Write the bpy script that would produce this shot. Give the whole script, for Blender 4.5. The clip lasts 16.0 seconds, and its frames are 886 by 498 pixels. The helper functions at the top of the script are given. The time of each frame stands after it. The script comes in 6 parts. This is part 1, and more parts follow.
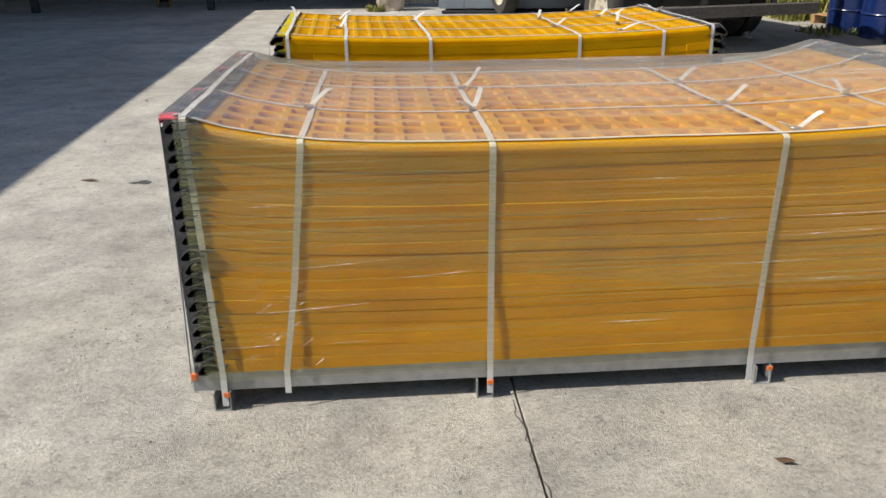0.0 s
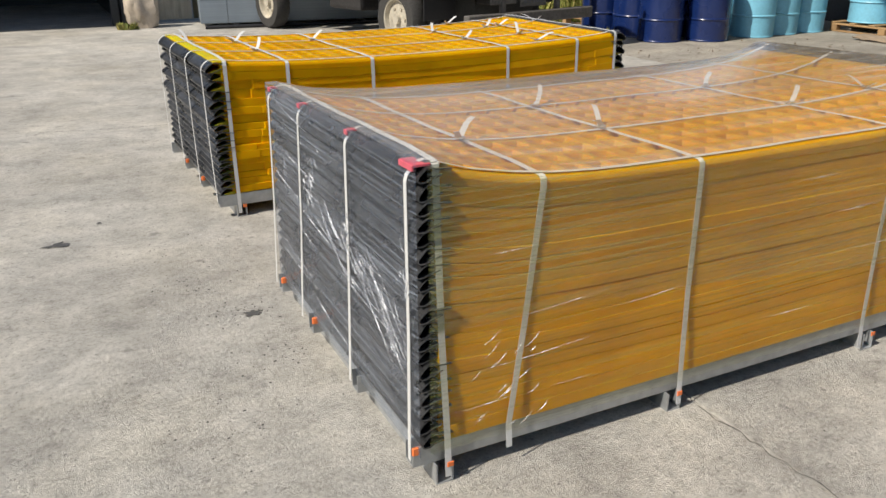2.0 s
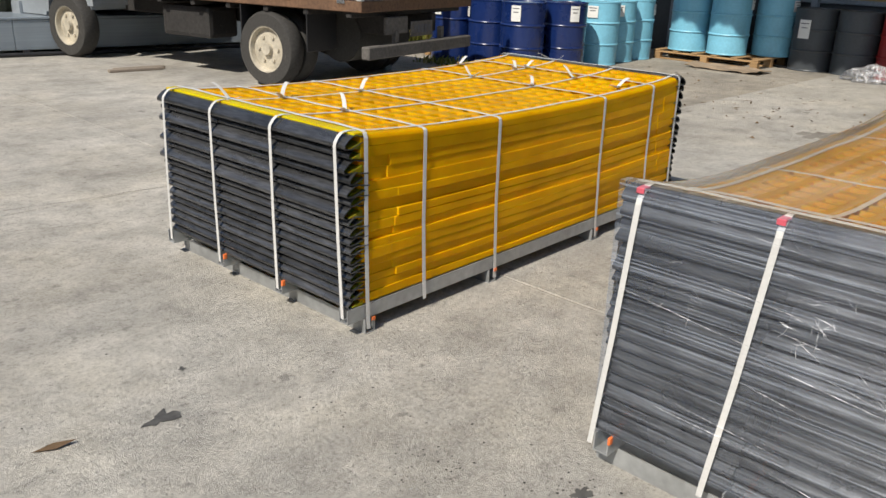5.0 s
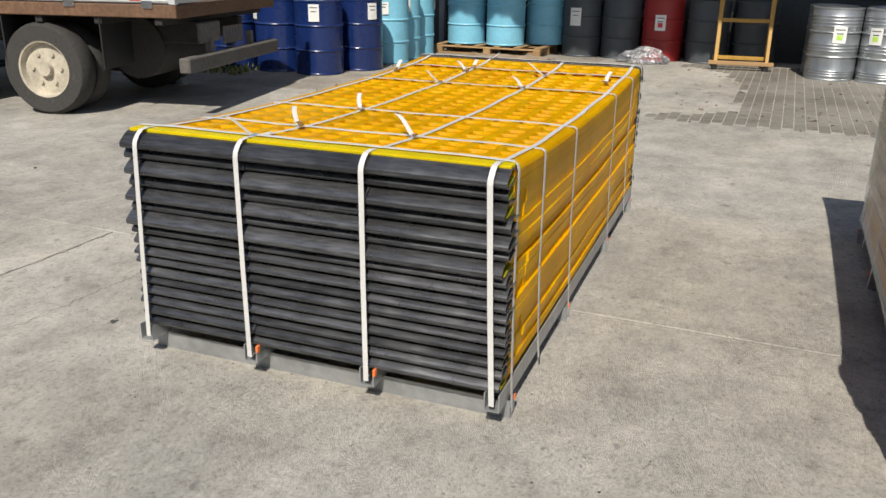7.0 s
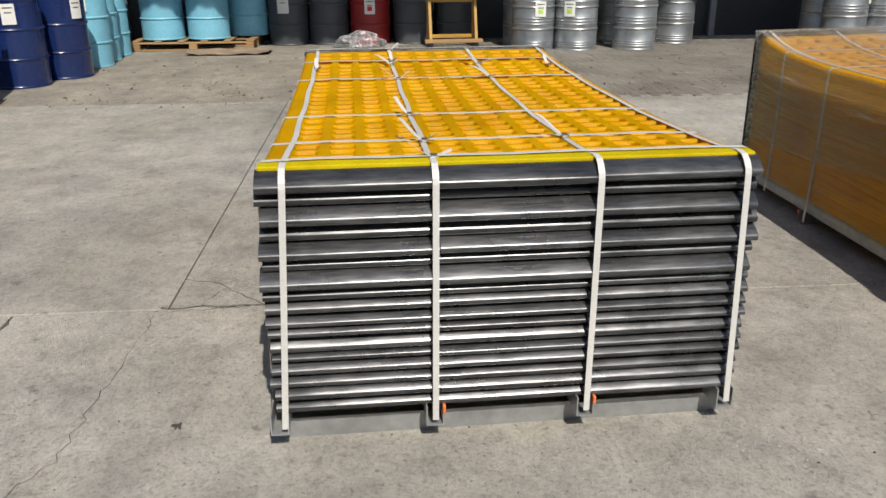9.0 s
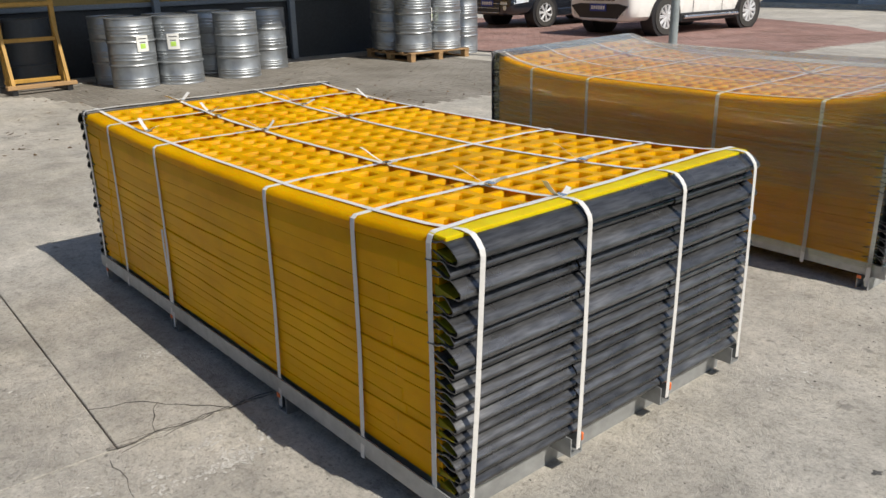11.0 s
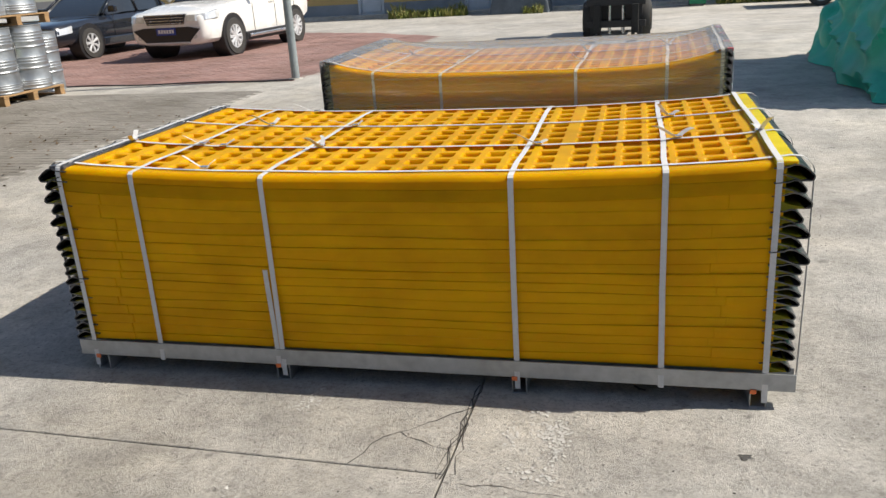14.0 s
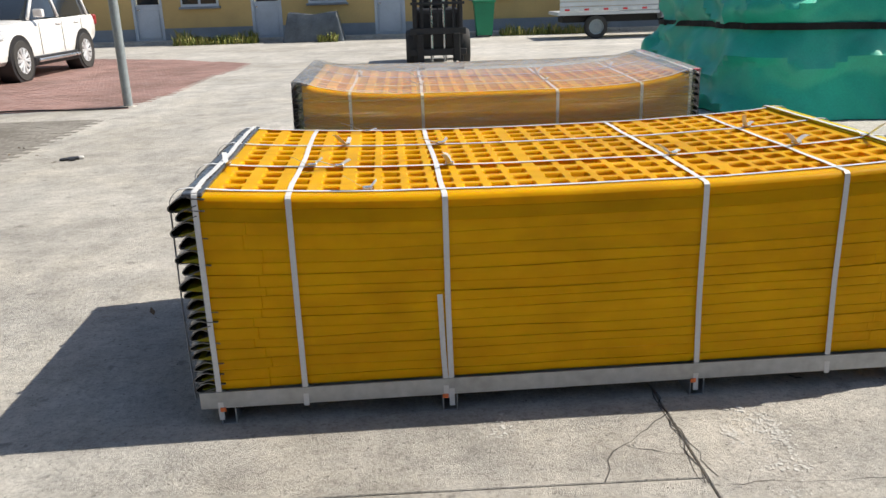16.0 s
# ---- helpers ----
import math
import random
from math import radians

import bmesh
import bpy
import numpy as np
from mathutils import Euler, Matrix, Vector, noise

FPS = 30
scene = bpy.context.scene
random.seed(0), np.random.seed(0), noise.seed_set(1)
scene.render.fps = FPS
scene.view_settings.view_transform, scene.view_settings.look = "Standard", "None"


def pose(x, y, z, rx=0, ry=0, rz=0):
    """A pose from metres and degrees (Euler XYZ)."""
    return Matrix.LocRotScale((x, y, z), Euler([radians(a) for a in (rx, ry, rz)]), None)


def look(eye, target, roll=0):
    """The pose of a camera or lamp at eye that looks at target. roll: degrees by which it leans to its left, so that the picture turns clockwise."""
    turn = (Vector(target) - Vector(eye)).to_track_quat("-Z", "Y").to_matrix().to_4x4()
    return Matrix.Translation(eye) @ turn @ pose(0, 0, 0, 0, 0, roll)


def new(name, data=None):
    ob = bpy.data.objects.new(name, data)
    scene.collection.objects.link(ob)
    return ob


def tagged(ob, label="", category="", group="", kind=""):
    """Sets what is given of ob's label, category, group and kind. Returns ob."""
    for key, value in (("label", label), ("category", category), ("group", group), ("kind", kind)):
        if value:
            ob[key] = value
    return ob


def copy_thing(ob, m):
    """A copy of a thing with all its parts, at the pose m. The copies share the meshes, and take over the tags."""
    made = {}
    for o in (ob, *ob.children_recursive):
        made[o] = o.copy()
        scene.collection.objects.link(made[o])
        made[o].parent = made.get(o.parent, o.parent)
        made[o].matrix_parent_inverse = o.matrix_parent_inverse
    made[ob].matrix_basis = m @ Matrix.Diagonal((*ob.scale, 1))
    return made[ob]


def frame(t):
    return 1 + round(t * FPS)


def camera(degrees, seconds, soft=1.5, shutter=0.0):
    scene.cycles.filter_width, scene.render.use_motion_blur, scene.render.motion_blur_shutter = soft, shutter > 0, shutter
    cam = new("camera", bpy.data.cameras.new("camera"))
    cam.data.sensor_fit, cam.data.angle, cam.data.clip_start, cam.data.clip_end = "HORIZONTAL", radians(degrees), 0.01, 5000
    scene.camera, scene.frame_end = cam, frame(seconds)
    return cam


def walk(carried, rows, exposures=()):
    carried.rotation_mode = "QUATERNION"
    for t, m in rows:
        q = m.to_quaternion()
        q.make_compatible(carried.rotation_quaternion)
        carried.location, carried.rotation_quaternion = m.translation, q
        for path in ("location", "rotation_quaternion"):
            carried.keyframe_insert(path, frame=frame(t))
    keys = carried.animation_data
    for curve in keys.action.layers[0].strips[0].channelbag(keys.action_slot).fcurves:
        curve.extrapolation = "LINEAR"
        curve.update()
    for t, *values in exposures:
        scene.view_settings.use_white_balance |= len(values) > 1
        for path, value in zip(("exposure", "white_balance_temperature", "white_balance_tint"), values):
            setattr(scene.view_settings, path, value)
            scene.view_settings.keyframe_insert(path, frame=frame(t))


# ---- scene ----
cam = camera(57.7, 16.0)
PATH = [
    (0, (0.008, 0.088, 1.367), (0.151, 1.938, 0.619), -0.5),
    (0.5, (-0.365, 0.126, 1.393), (-0.038, 1.95, 0.643), -0.2),
    (1, (-0.68, 0.305, 1.384), (-0.171, 2.09, 0.639), -0.2),
    (1.5, (-1.011, 0.433, 1.38), (-0.334, 2.164, 0.641), -0.4),
    (2, (-1.299, 0.593, 1.402), (-0.481, 2.264, 0.668), -0.3),
    (2.5, (-1.504, 0.91, 1.389), (-0.573, 2.522, 0.659), -0.0),
    (3, (-1.706, 1.187, 1.389), (-0.687, 2.746, 0.66), 0.5),
    (3.5, (-1.897, 1.466, 1.397), (-0.793, 2.971, 0.679), 1.2),
    (4, (-2.052, 1.797, 1.387), (-0.866, 3.246, 0.684), 1.5),
    (4.5, (-2.225, 2.117, 1.39), (-0.955, 3.5, 0.7), 1.7),
    (5, (-2.392, 2.489, 1.431), (-1.029, 3.781, 0.743), 2.0),
    (5.2, (-2.426, 2.639, 1.419), (-1.024, 3.888, 0.731), 2.1),
    (7.3, (-2.619, 4.308, 1.328), (-0.836, 4.913, 0.653), 0.5),
    (7.5, (-2.632, 4.474, 1.325), (-0.826, 5.001, 0.646), 0.3),
    (8, (-2.644, 4.879, 1.331), (-0.793, 5.2, 0.644), -0.1),
    (8.5, (-2.574, 5.285, 1.326), (-0.701, 5.384, 0.632), -0.3),
    (9, (-2.554, 5.696, 1.315), (-0.685, 5.551, 0.619), -0.3),
    (9.5, (-2.481, 6.042, 1.339), (-0.651, 5.637, 0.639), -0.4),
    (9.7, (-2.413, 6.165, 1.348), (-0.609, 5.649, 0.656), -0.3),
    (11.8, (-1.624, 7.694, 1.411), (-0.421, 6.239, 0.751), -2.5),
    (12, (-1.536, 7.83, 1.413), (-0.4, 6.323, 0.753), -2.8),
    (12.5, (-1.221, 8.06, 1.412), (-0.246, 6.445, 0.749), -3.7),
    (13, (-0.895, 8.273, 1.414), (-0.077, 6.573, 0.749), -4.0),
    (13.5, (-0.555, 8.426, 1.407), (0.113, 6.663, 0.741), -4.0),
    (14, (-0.191, 8.481, 1.401), (0.326, 6.664, 0.745), -3.7),
    (14.5, (0.162, 8.574, 1.4), (0.525, 6.716, 0.755), -3.2),
    (15, (0.513, 8.635, 1.407), (0.718, 6.749, 0.773), -2.7),
    (15.5, (0.895, 8.588, 1.399), (0.953, 6.689, 0.776), -2.3),
    (16, (1.231, 8.573, 1.399), (1.165, 6.671, 0.784), -1.8),
]
walk(cam, [(t, look(eye, target, roll)) for t, eye, target, roll in PATH],
     exposures=[(0, 0.26), (3.5, 0.14), (5, 0.14), (7.5, 0.15), (8.5, 0.04), (9, -0.03), (9.5, -0.03), (12, 0.26), (14, 0.36), (16, 0.52)])

# ---- light ----
world = bpy.data.worlds.new("world")
scene.world = world
world.use_nodes = True
SUN_WAY = Vector((0.80, 0.16, -0.86)).normalized()
sky = world.node_tree.nodes.new("ShaderNodeTexSky")
sky.sky_type, sky.sun_disc = "NISHITA", False
sky.sun_elevation = math.asin(-SUN_WAY.z)
sky.sun_rotation = math.atan2(-SUN_WAY.x, -SUN_WAY.y)
world.node_tree.links.new(sky.outputs[0], world.node_tree.nodes["Background"].inputs[0])
world.node_tree.nodes["Background"].inputs[1].default_value = 0.10
sun = new("sun", bpy.data.lights.new("sun", "SUN"))
sun.data.energy, sun.data.angle, sun.data.color = 4.8, radians(0.5), (1.0, 0.93, 0.82)
sun.rotation_mode = "QUATERNION"
sun.rotation_quaternion = SUN_WAY.to_track_quat("-Z", "Y")
sun.location = (-20, -3, 25)

# ---- materials ----
rnd = random.Random(7)


def nodes_of(name):
    m = bpy.data.materials.new(name)
    m.use_nodes = True
    t = m.node_tree
    return m, t, t.nodes["Principled BSDF"], t.nodes["Material Output"]


def noise_tex(t, scale, detail=5.0, stretch=None, rough=0.55, turn=None):
    tc = t.nodes.new("ShaderNodeTexCoord")
    n = t.nodes.new("ShaderNodeTexNoise")
    n.inputs["Scale"].default_value, n.inputs["Detail"].default_value, n.inputs["Roughness"].default_value = scale, detail, rough
    mp = t.nodes.new("ShaderNodeMapping")
    if stretch:
        mp.inputs["Scale"].default_value = stretch
    if turn:
        mp.inputs["Rotation"].default_value = turn
    t.links.new(tc.outputs["Object"], mp.inputs["Vector"])
    t.links.new(mp.outputs[0], n.inputs["Vector"])
    return n


def ramp(t, src, stops):
    r = t.nodes.new("ShaderNodeValToRGB")
    e = r.color_ramp.elements
    while len(e) < len(stops):
        e.new(0.5)
    for el, (p, c) in zip(e, stops):
        el.position = p
        el.color = (*c, 1) if len(c) == 3 else c
    t.links.new(src, r.inputs[0])
    return r


def mixc(t, kind, fac, a, b):
    m = t.nodes.new("ShaderNodeMix")
    m.data_type, m.blend_type = "RGBA", kind
    for sock, v in ((m.inputs[0], fac), (m.inputs[6], a), (m.inputs[7], b)):
        if isinstance(v, (int, float)):
            sock.default_value = v
        elif isinstance(v, tuple):
            sock.default_value = (*v, 1)
        else:
            t.links.new(v, sock)
    return m.outputs[2]


def bump(t, p, src, strength, dist=0.01):
    b = t.nodes.new("ShaderNodeBump")
    b.inputs["Strength"].default_value, b.inputs["Distance"].default_value = strength, dist
    t.links.new(src, b.inputs["Height"])
    t.links.new(b.outputs[0], p.inputs["Normal"])


def shade(c, k):
    return tuple(min(1.0, v * k) for v in c)


def mat(name, color, rough=0.5, metal=0.0, grain=40.0, vary=0.15, big=1.5, bigvary=0.12, rel=0.1, stretch=None, each=0.0, spec=0.5, coat=0.0, dirt=None, dirtcut=0.6):
    """A painted, metal, wood or plastic surface with fine grain, broad stains, relief and optional dirt."""
    m, t, p, _ = nodes_of(name)
    n1 = noise_tex(t, grain, 6, stretch)
    n2 = noise_tex(t, big, 4)
    c = ramp(t, n1.outputs["Fac"], [(0.3, shade(color, 1 - vary)), (0.7, shade(color, 1 + vary))]).outputs[0]
    broad = ramp(t, n2.outputs["Fac"], [(0.3, (1 - bigvary,) * 3), (0.7, (1.0,) * 3)]).outputs[0]
    c = mixc(t, "MULTIPLY", 1.0, c, broad)
    if dirt:
        n3 = noise_tex(t, big * 3, 8, None, 0.7)
        f = ramp(t, n3.outputs["Fac"], [(dirtcut, (0, 0, 0)), (dirtcut + 0.15, (0.8,) * 3)]).outputs[0]
        c = mixc(t, "MIX", f, c, dirt)
    if each:
        info = t.nodes.new("ShaderNodeObjectInfo")
        e = ramp(t, info.outputs["Random"], [(0.0, (1 - each,) * 3), (1.0, (1.0,) * 3)]).outputs[0]
        c = mixc(t, "MULTIPLY", 1.0, c, e)
    t.links.new(c, p.inputs["Base Color"])
    rr = ramp(t, n2.outputs["Fac"], [(0.3, (max(0.02, rough - 0.08),) * 3), (0.7, (min(1, rough + 0.1),) * 3)])
    t.links.new(rr.outputs[0], p.inputs["Roughness"])
    p.inputs["Metallic"].default_value = metal
    p.inputs["Specular IOR Level"].default_value = spec
    p.inputs["Coat Weight"].default_value = coat
    if rel:
        bump(t, p, n1.outputs["Fac"], rel, 0.004)
    return m


def concrete_mat(name, base):
    m, t, p, _ = nodes_of(name)
    fine = noise_tex(t, 70, 8, None, 0.78)
    mid = noise_tex(t, 4.0, 12, None, 0.74)
    broad = noise_tex(t, 0.55, 6, None, 0.6)
    streak = noise_tex(t, 2.2, 6, (0.35, 1.0, 1.0), 0.6, (0, 0, 0.4))
    c = ramp(t, mid.outputs["Fac"], [(0.27, shade(base, 0.66)), (0.5, base), (0.72, shade(base, 1.28))]).outputs[0]
    c = mixc(t, "MULTIPLY", 1.0, c, ramp(t, broad.outputs["Fac"], [(0.3, (0.70, 0.69, 0.67)), (0.62, (1.0, 1.0, 1.0))]).outputs[0])
    c = mixc(t, "MULTIPLY", 0.5, c, ramp(t, streak.outputs["Fac"], [(0.33, (0.78, 0.78, 0.77)), (0.55, (1, 1, 1))]).outputs[0])
    c = mixc(t, "MULTIPLY", 1.0, c, ramp(t, fine.outputs["Fac"], [(0.30, (0.42, 0.41, 0.40)), (0.46, (0.98, 0.98, 0.98)), (0.66, (1.18, 1.18, 1.18))]).outputs[0])
    spots = noise_tex(t, 9, 3, None, 0.5)
    sf = ramp(t, spots.outputs["Fac"], [(0.66, (0, 0, 0)), (0.73, (0.6,) * 3)]).outputs[0]
    c = mixc(t, "MIX", sf, c, shade(base, 0.33))
    chalk = noise_tex(t, 3.3, 10, (1, 1.6, 1), 0.75)
    cf = ramp(t, chalk.outputs["Fac"], [(0.66, (0, 0, 0)), (0.74, (0.5,) * 3)]).outputs[0]
    c = mixc(t, "MIX", cf, c, shade(base, 1.35))
    speck = noise_tex(t, 22, 10, None, 0.85)
    c = mixc(t, "MULTIPLY", 1.0, c, ramp(t, speck.outputs["Fac"], [(0.36, (0.66, 0.65, 0.63)), (0.48, (1, 1, 1)), (0.64, (1.16, 1.16, 1.15))]).outputs[0])
    pit = noise_tex(t, 48, 3, None, 0.5)
    pf = ramp(t, pit.outputs["Fac"], [(0.66, (0, 0, 0)), (0.70, (0.75,) * 3)]).outputs[0]
    c = mixc(t, "MIX", pf, c, shade(base, 0.42))
    worn = noise_tex(t, 1.3, 9, None, 0.68)
    c = mixc(t, "MULTIPLY", 1.0, c, ramp(t, worn.outputs["Fac"], [(0.36, (0.86, 0.87, 0.88)), (0.5, (1, 1, 1)), (0.62, (1.10, 1.09, 1.06))]).outputs[0])
    t.links.new(c, p.inputs["Base Color"])
    p.inputs["Roughness"].default_value = 0.85
    h = mixc(t, "ADD", 0.6, fine.outputs["Fac"], mid.outputs["Fac"])
    h = mixc(t, "SUBTRACT", 0.5, h, pf)
    bump(t, p, h, 0.75, 0.016)
    return m


CONCRETE = concrete_mat("concrete", (0.495, 0.472, 0.43))
CONCRETE_DIRT = concrete_mat("dirt_covered_concrete", (0.36, 0.33, 0.285))
# Slightly darker base tone for the slabs east of x = 0.3
CONCRETE_DARKER = concrete_mat("darker_concrete", (0.45, 0.43, 0.393))
JOINT = mat("joint_dirt", (0.07, 0.065, 0.06), 0.95, vary=0.3, rel=0.4)


def island_mat(name, colors, rough=0.9, grain=30):
    m, t, p, _ = nodes_of(name)
    g = t.nodes.new("ShaderNodeNewGeometry")
    c = ramp(t, g.outputs["Random Per Island"], list(zip(np.linspace(0, 1, len(colors)).tolist(), colors))).outputs[0]
    n = noise_tex(t, grain, 6, None, 0.7)
    c = mixc(t, "MULTIPLY", 1.0, c, ramp(t, n.outputs["Fac"], [(0.3, (0.7,) * 3), (0.65, (1.0,) * 3)]).outputs[0])
    b = noise_tex(t, 0.8, 6, None, 0.65)
    c = mixc(t, "MULTIPLY", 1.0, c, ramp(t, b.outputs["Fac"], [(0.35, (0.6, 0.58, 0.55)), (0.6, (1.0,) * 3)]).outputs[0])
    t.links.new(c, p.inputs["Base Color"])
    p.inputs["Roughness"].default_value = rough
    bump(t, p, n.outputs["Fac"], 0.3, 0.006)
    return m


PAVER_GREY = island_mat("grey_paver", [(0.255, 0.24, 0.212), (0.275, 0.258, 0.228), (0.265, 0.246, 0.22)])
PAVER_RED = island_mat("red_paver", [(0.30, 0.175, 0.15), (0.37, 0.225, 0.195), (0.33, 0.215, 0.195)])


def pu_mat(name, color, thin=0.30, each=0.12):
    """Cast polyurethane: waxy, slightly see-through to light."""
    m, t, p, out = nodes_of(name)
    n1, n2 = noise_tex(t, 14, 5, (0.4, 1, 1)), noise_tex(t, 2.3, 5)
    c = ramp(t, n1.outputs["Fac"], [(0.3, shade(color, 0.92)), (0.7, shade(color, 1.06))]).outputs[0]
    c = mixc(t, "MULTIPLY", 1.0, c, ramp(t, n2.outputs["Fac"], [(0.28, (0.80, 0.76, 0.62)), (0.55, (1, 1, 1))]).outputs[0])
    info = t.nodes.new("ShaderNodeObjectInfo")
    c = mixc(t, "MULTIPLY", 1.0, c, ramp(t, info.outputs["Random"], [(0.0, (1 - each, 1 - each * 1.1, 1)), (1.0, (1, 1, 1))]).outputs[0])
    t.links.new(c, p.inputs["Base Color"])
    p.inputs["Roughness"].default_value = 0.42
    p.inputs["Specular IOR Level"].default_value = 0.10
    p.inputs["Subsurface Weight"].default_value = 0.45
    p.inputs["Subsurface Radius"].default_value = (1.0, 0.42, 0.03)
    p.inputs["Subsurface Scale"].default_value = 0.03
    bump(t, p, n1.outputs["Fac"], 0.15, 0.004)
    tr = t.nodes.new("ShaderNodeBsdfTranslucent")
    t.links.new(c, tr.inputs[0])
    mx = t.nodes.new("ShaderNodeMixShader")
    mx.inputs[0].default_value = thin
    t.links.new(p.outputs[0], mx.inputs[1])
    t.links.new(tr.outputs[0], mx.inputs[2])
    t.links.new(mx.outputs[0], out.inputs[0])
    return m


PU = pu_mat("yellow_polyurethane", (0.84, 0.415, 0.0005), 0.06)
PU_TOP = pu_mat("yellow_polyurethane_grid", (0.79, 0.425, 0.0005), 0.27)
PU_EDGE = pu_mat("yellow_green_polyurethane", (0.68, 0.54, 0.008), 0.15, 0.05)
# Yellow lip cast; the shade within the hooks is mixed into its olive colour
PU_LIP = pu_mat("shade_darkened_polyurethane", (0.26, 0.235, 0.015), 0.05, 0.05)
STEEL = mat("dark_oiled_steel", (0.165, 0.168, 0.176), 0.28, 0.72, 110, 0.40, 6, 0.16, 0.10, (1, 0.12, 1), 0.50, dirt=(0.34, 0.335, 0.33), dirtcut=0.70)
GALV = mat("galvanised_steel", (0.44, 0.455, 0.465), 0.45, 0.5, 25, 0.14, 5, 0.25, 0.05, each=0.15, dirt=(0.30, 0.25, 0.19), dirtcut=0.68)
STRAP = mat("white_strapping", (0.63, 0.625, 0.61), 0.4, 0, 120, 0.06, 4, 0.1, 0.15)
ORANGE = mat("orange_edge_tape", (0.85, 0.20, 0.05), 0.5, vary=0.1)
PINK = mat("pink_edge_tape", (0.64, 0.11, 0.15), 0.4, vary=0.1)
WHITE = mat("white_paper_label", (0.75, 0.75, 0.72), 0.6, vary=0.04)
GREENLAB = mat("green_label_patch", (0.45, 0.70, 0.12), 0.6)
INK = mat("label_ink", (0.10, 0.10, 0.11), 0.7)
BLUE = mat("dark_blue_drum_paint", (0.008, 0.024, 0.115), 0.28, 0, 30, 0.1, 3, 0.15, 0.03, each=0.15, coat=0.3, dirt=(0.10, 0.11, 0.16), dirtcut=0.72)
LBLUE = mat("light_blue_drum_paint", (0.21, 0.53, 0.70), 0.38, 0, 30, 0.08, 3, 0.15, 0.03, each=0.1, dirt=(0.16, 0.3, 0.36), dirtcut=0.7)
DGREY = mat("dark_grey_drum_paint", (0.07, 0.08, 0.09), 0.45, 0, 30, 0.1, 3, 0.2, 0.03, each=0.2)
REDP = mat("red_drum_paint", (0.30, 0.02, 0.02), 0.4, 0, 30, 0.1, 3, 0.15, 0.03)
ZINC = mat("zinc_drum_steel", (0.43, 0.455, 0.475), 0.40, 0.75, 12, 0.10, 4, 0.25, 0.06, each=0.15)
WOOD = mat("pallet_wood", (0.42, 0.26, 0.12), 0.8, 0, 20, 0.25, 2, 0.2, 0.3, (1, 8, 8), 0.3)
OLDWOOD = mat("weathered_wood", (0.30, 0.25, 0.20), 0.9, 0, 20, 0.3, 2, 0.3, 0.4, (1, 8, 8), 0.2)
OCHRE = mat("ochre_frame_paint", (0.48, 0.27, 0.05), 0.5, 0, 25, 0.12, 3, 0.25, 0.1, dirt=(0.16, 0.10, 0.06), dirtcut=0.66)
RUBBER = mat("tyre_rubber", (0.045, 0.043, 0.04), 0.85, 0, 40, 0.2, 4, 0.2, 0.2, dirt=(0.11, 0.10, 0.09), dirtcut=0.62)
BLACKP = mat("black_plastic", (0.018, 0.018, 0.02), 0.5, 0, 40, 0.15, 4, 0.1, 0.1)
BLACKM = mat("black_machine_paint", (0.022, 0.022, 0.024), 0.45, 0.1, 30, 0.2, 4, 0.2, 0.1, dirt=(0.12, 0.11, 0.10), dirtcut=0.68)
WHITECAR = mat("white_car_paint", (0.80, 0.79, 0.76), 0.25, 0, 8, 0.02, 2, 0.04, 0.0, coat=0.6)
BLACKCAR = mat("black_car_paint", (0.016, 0.019, 0.026), 0.18, 0.1, 8, 0.05, 2, 0.1, 0.0, coat=0.8)
GLASS = mat("dark_car_glass", (0.02, 0.025, 0.03), 0.06, 0, 5, 0.05, 2, 0.05, 0.0, coat=0.5)
CHROME = mat("bright_metal", (0.72, 0.73, 0.74), 0.22, 0.9, 30, 0.06, 4, 0.1, 0.02)
ALLOY = mat("silver_alloy_paint", (0.62, 0.63, 0.64), 0.35, 0.25, 30, 0.06, 4, 0.1, 0.02)
LAMPG = mat("headlamp_glass", (0.75, 0.78, 0.80), 0.12, 0.3, 20, 0.15, 6, 0.2, 0.0, coat=0.6)
PLATE = mat("blue_number_plate", (0.02, 0.05, 0.30), 0.4)
CABGREY = mat("grey_truck_paint", (0.30, 0.33, 0.36), 0.35, 0.1, 25, 0.06, 2, 0.2, 0.03, coat=0.3, dirt=(0.26, 0.24, 0.21), dirtcut=0.64)
BEDALU = mat("aluminium_side_board", (0.62, 0.64, 0.65), 0.45, 0.3, 20, 0.06, 2, 0.15, 0.03, (0.1, 1, 1), dirt=(0.38, 0.35, 0.30), dirtcut=0.66)
RUST = mat("rusted_brown_steel", (0.17, 0.095, 0.055), 0.8, 0.1, 30, 0.3, 5, 0.35, 0.3, dirt=(0.30, 0.22, 0.16), dirtcut=0.66)
CHASSIS = mat("greasy_chassis_steel", (0.03, 0.028, 0.027), 0.75, 0.1, 30, 0.3, 4, 0.3, 0.2, dirt=(0.09, 0.08, 0.07), dirtcut=0.6)
DUSTYSTEEL = mat("dusty_grey_steel", (0.13, 0.12, 0.11), 0.75, 0.1, 30, 0.25, 5, 0.35, 0.2, dirt=(0.12, 0.10, 0.085), dirtcut=0.6)
BEIGESHEET = mat("beige_sheet_steel", (0.46, 0.42, 0.33), 0.55, 0.1, 20, 0.12, 1.0, 0.35, 0.05, (1, 1, 0.15), dirt=(0.25, 0.22, 0.16), dirtcut=0.64)
REDREF = mat("red_reflector_tape", (0.62, 0.03, 0.04), 0.4, vary=0.08)
WHITEREF = mat("white_reflector_tape", (0.70, 0.71, 0.70), 0.4, vary=0.06)
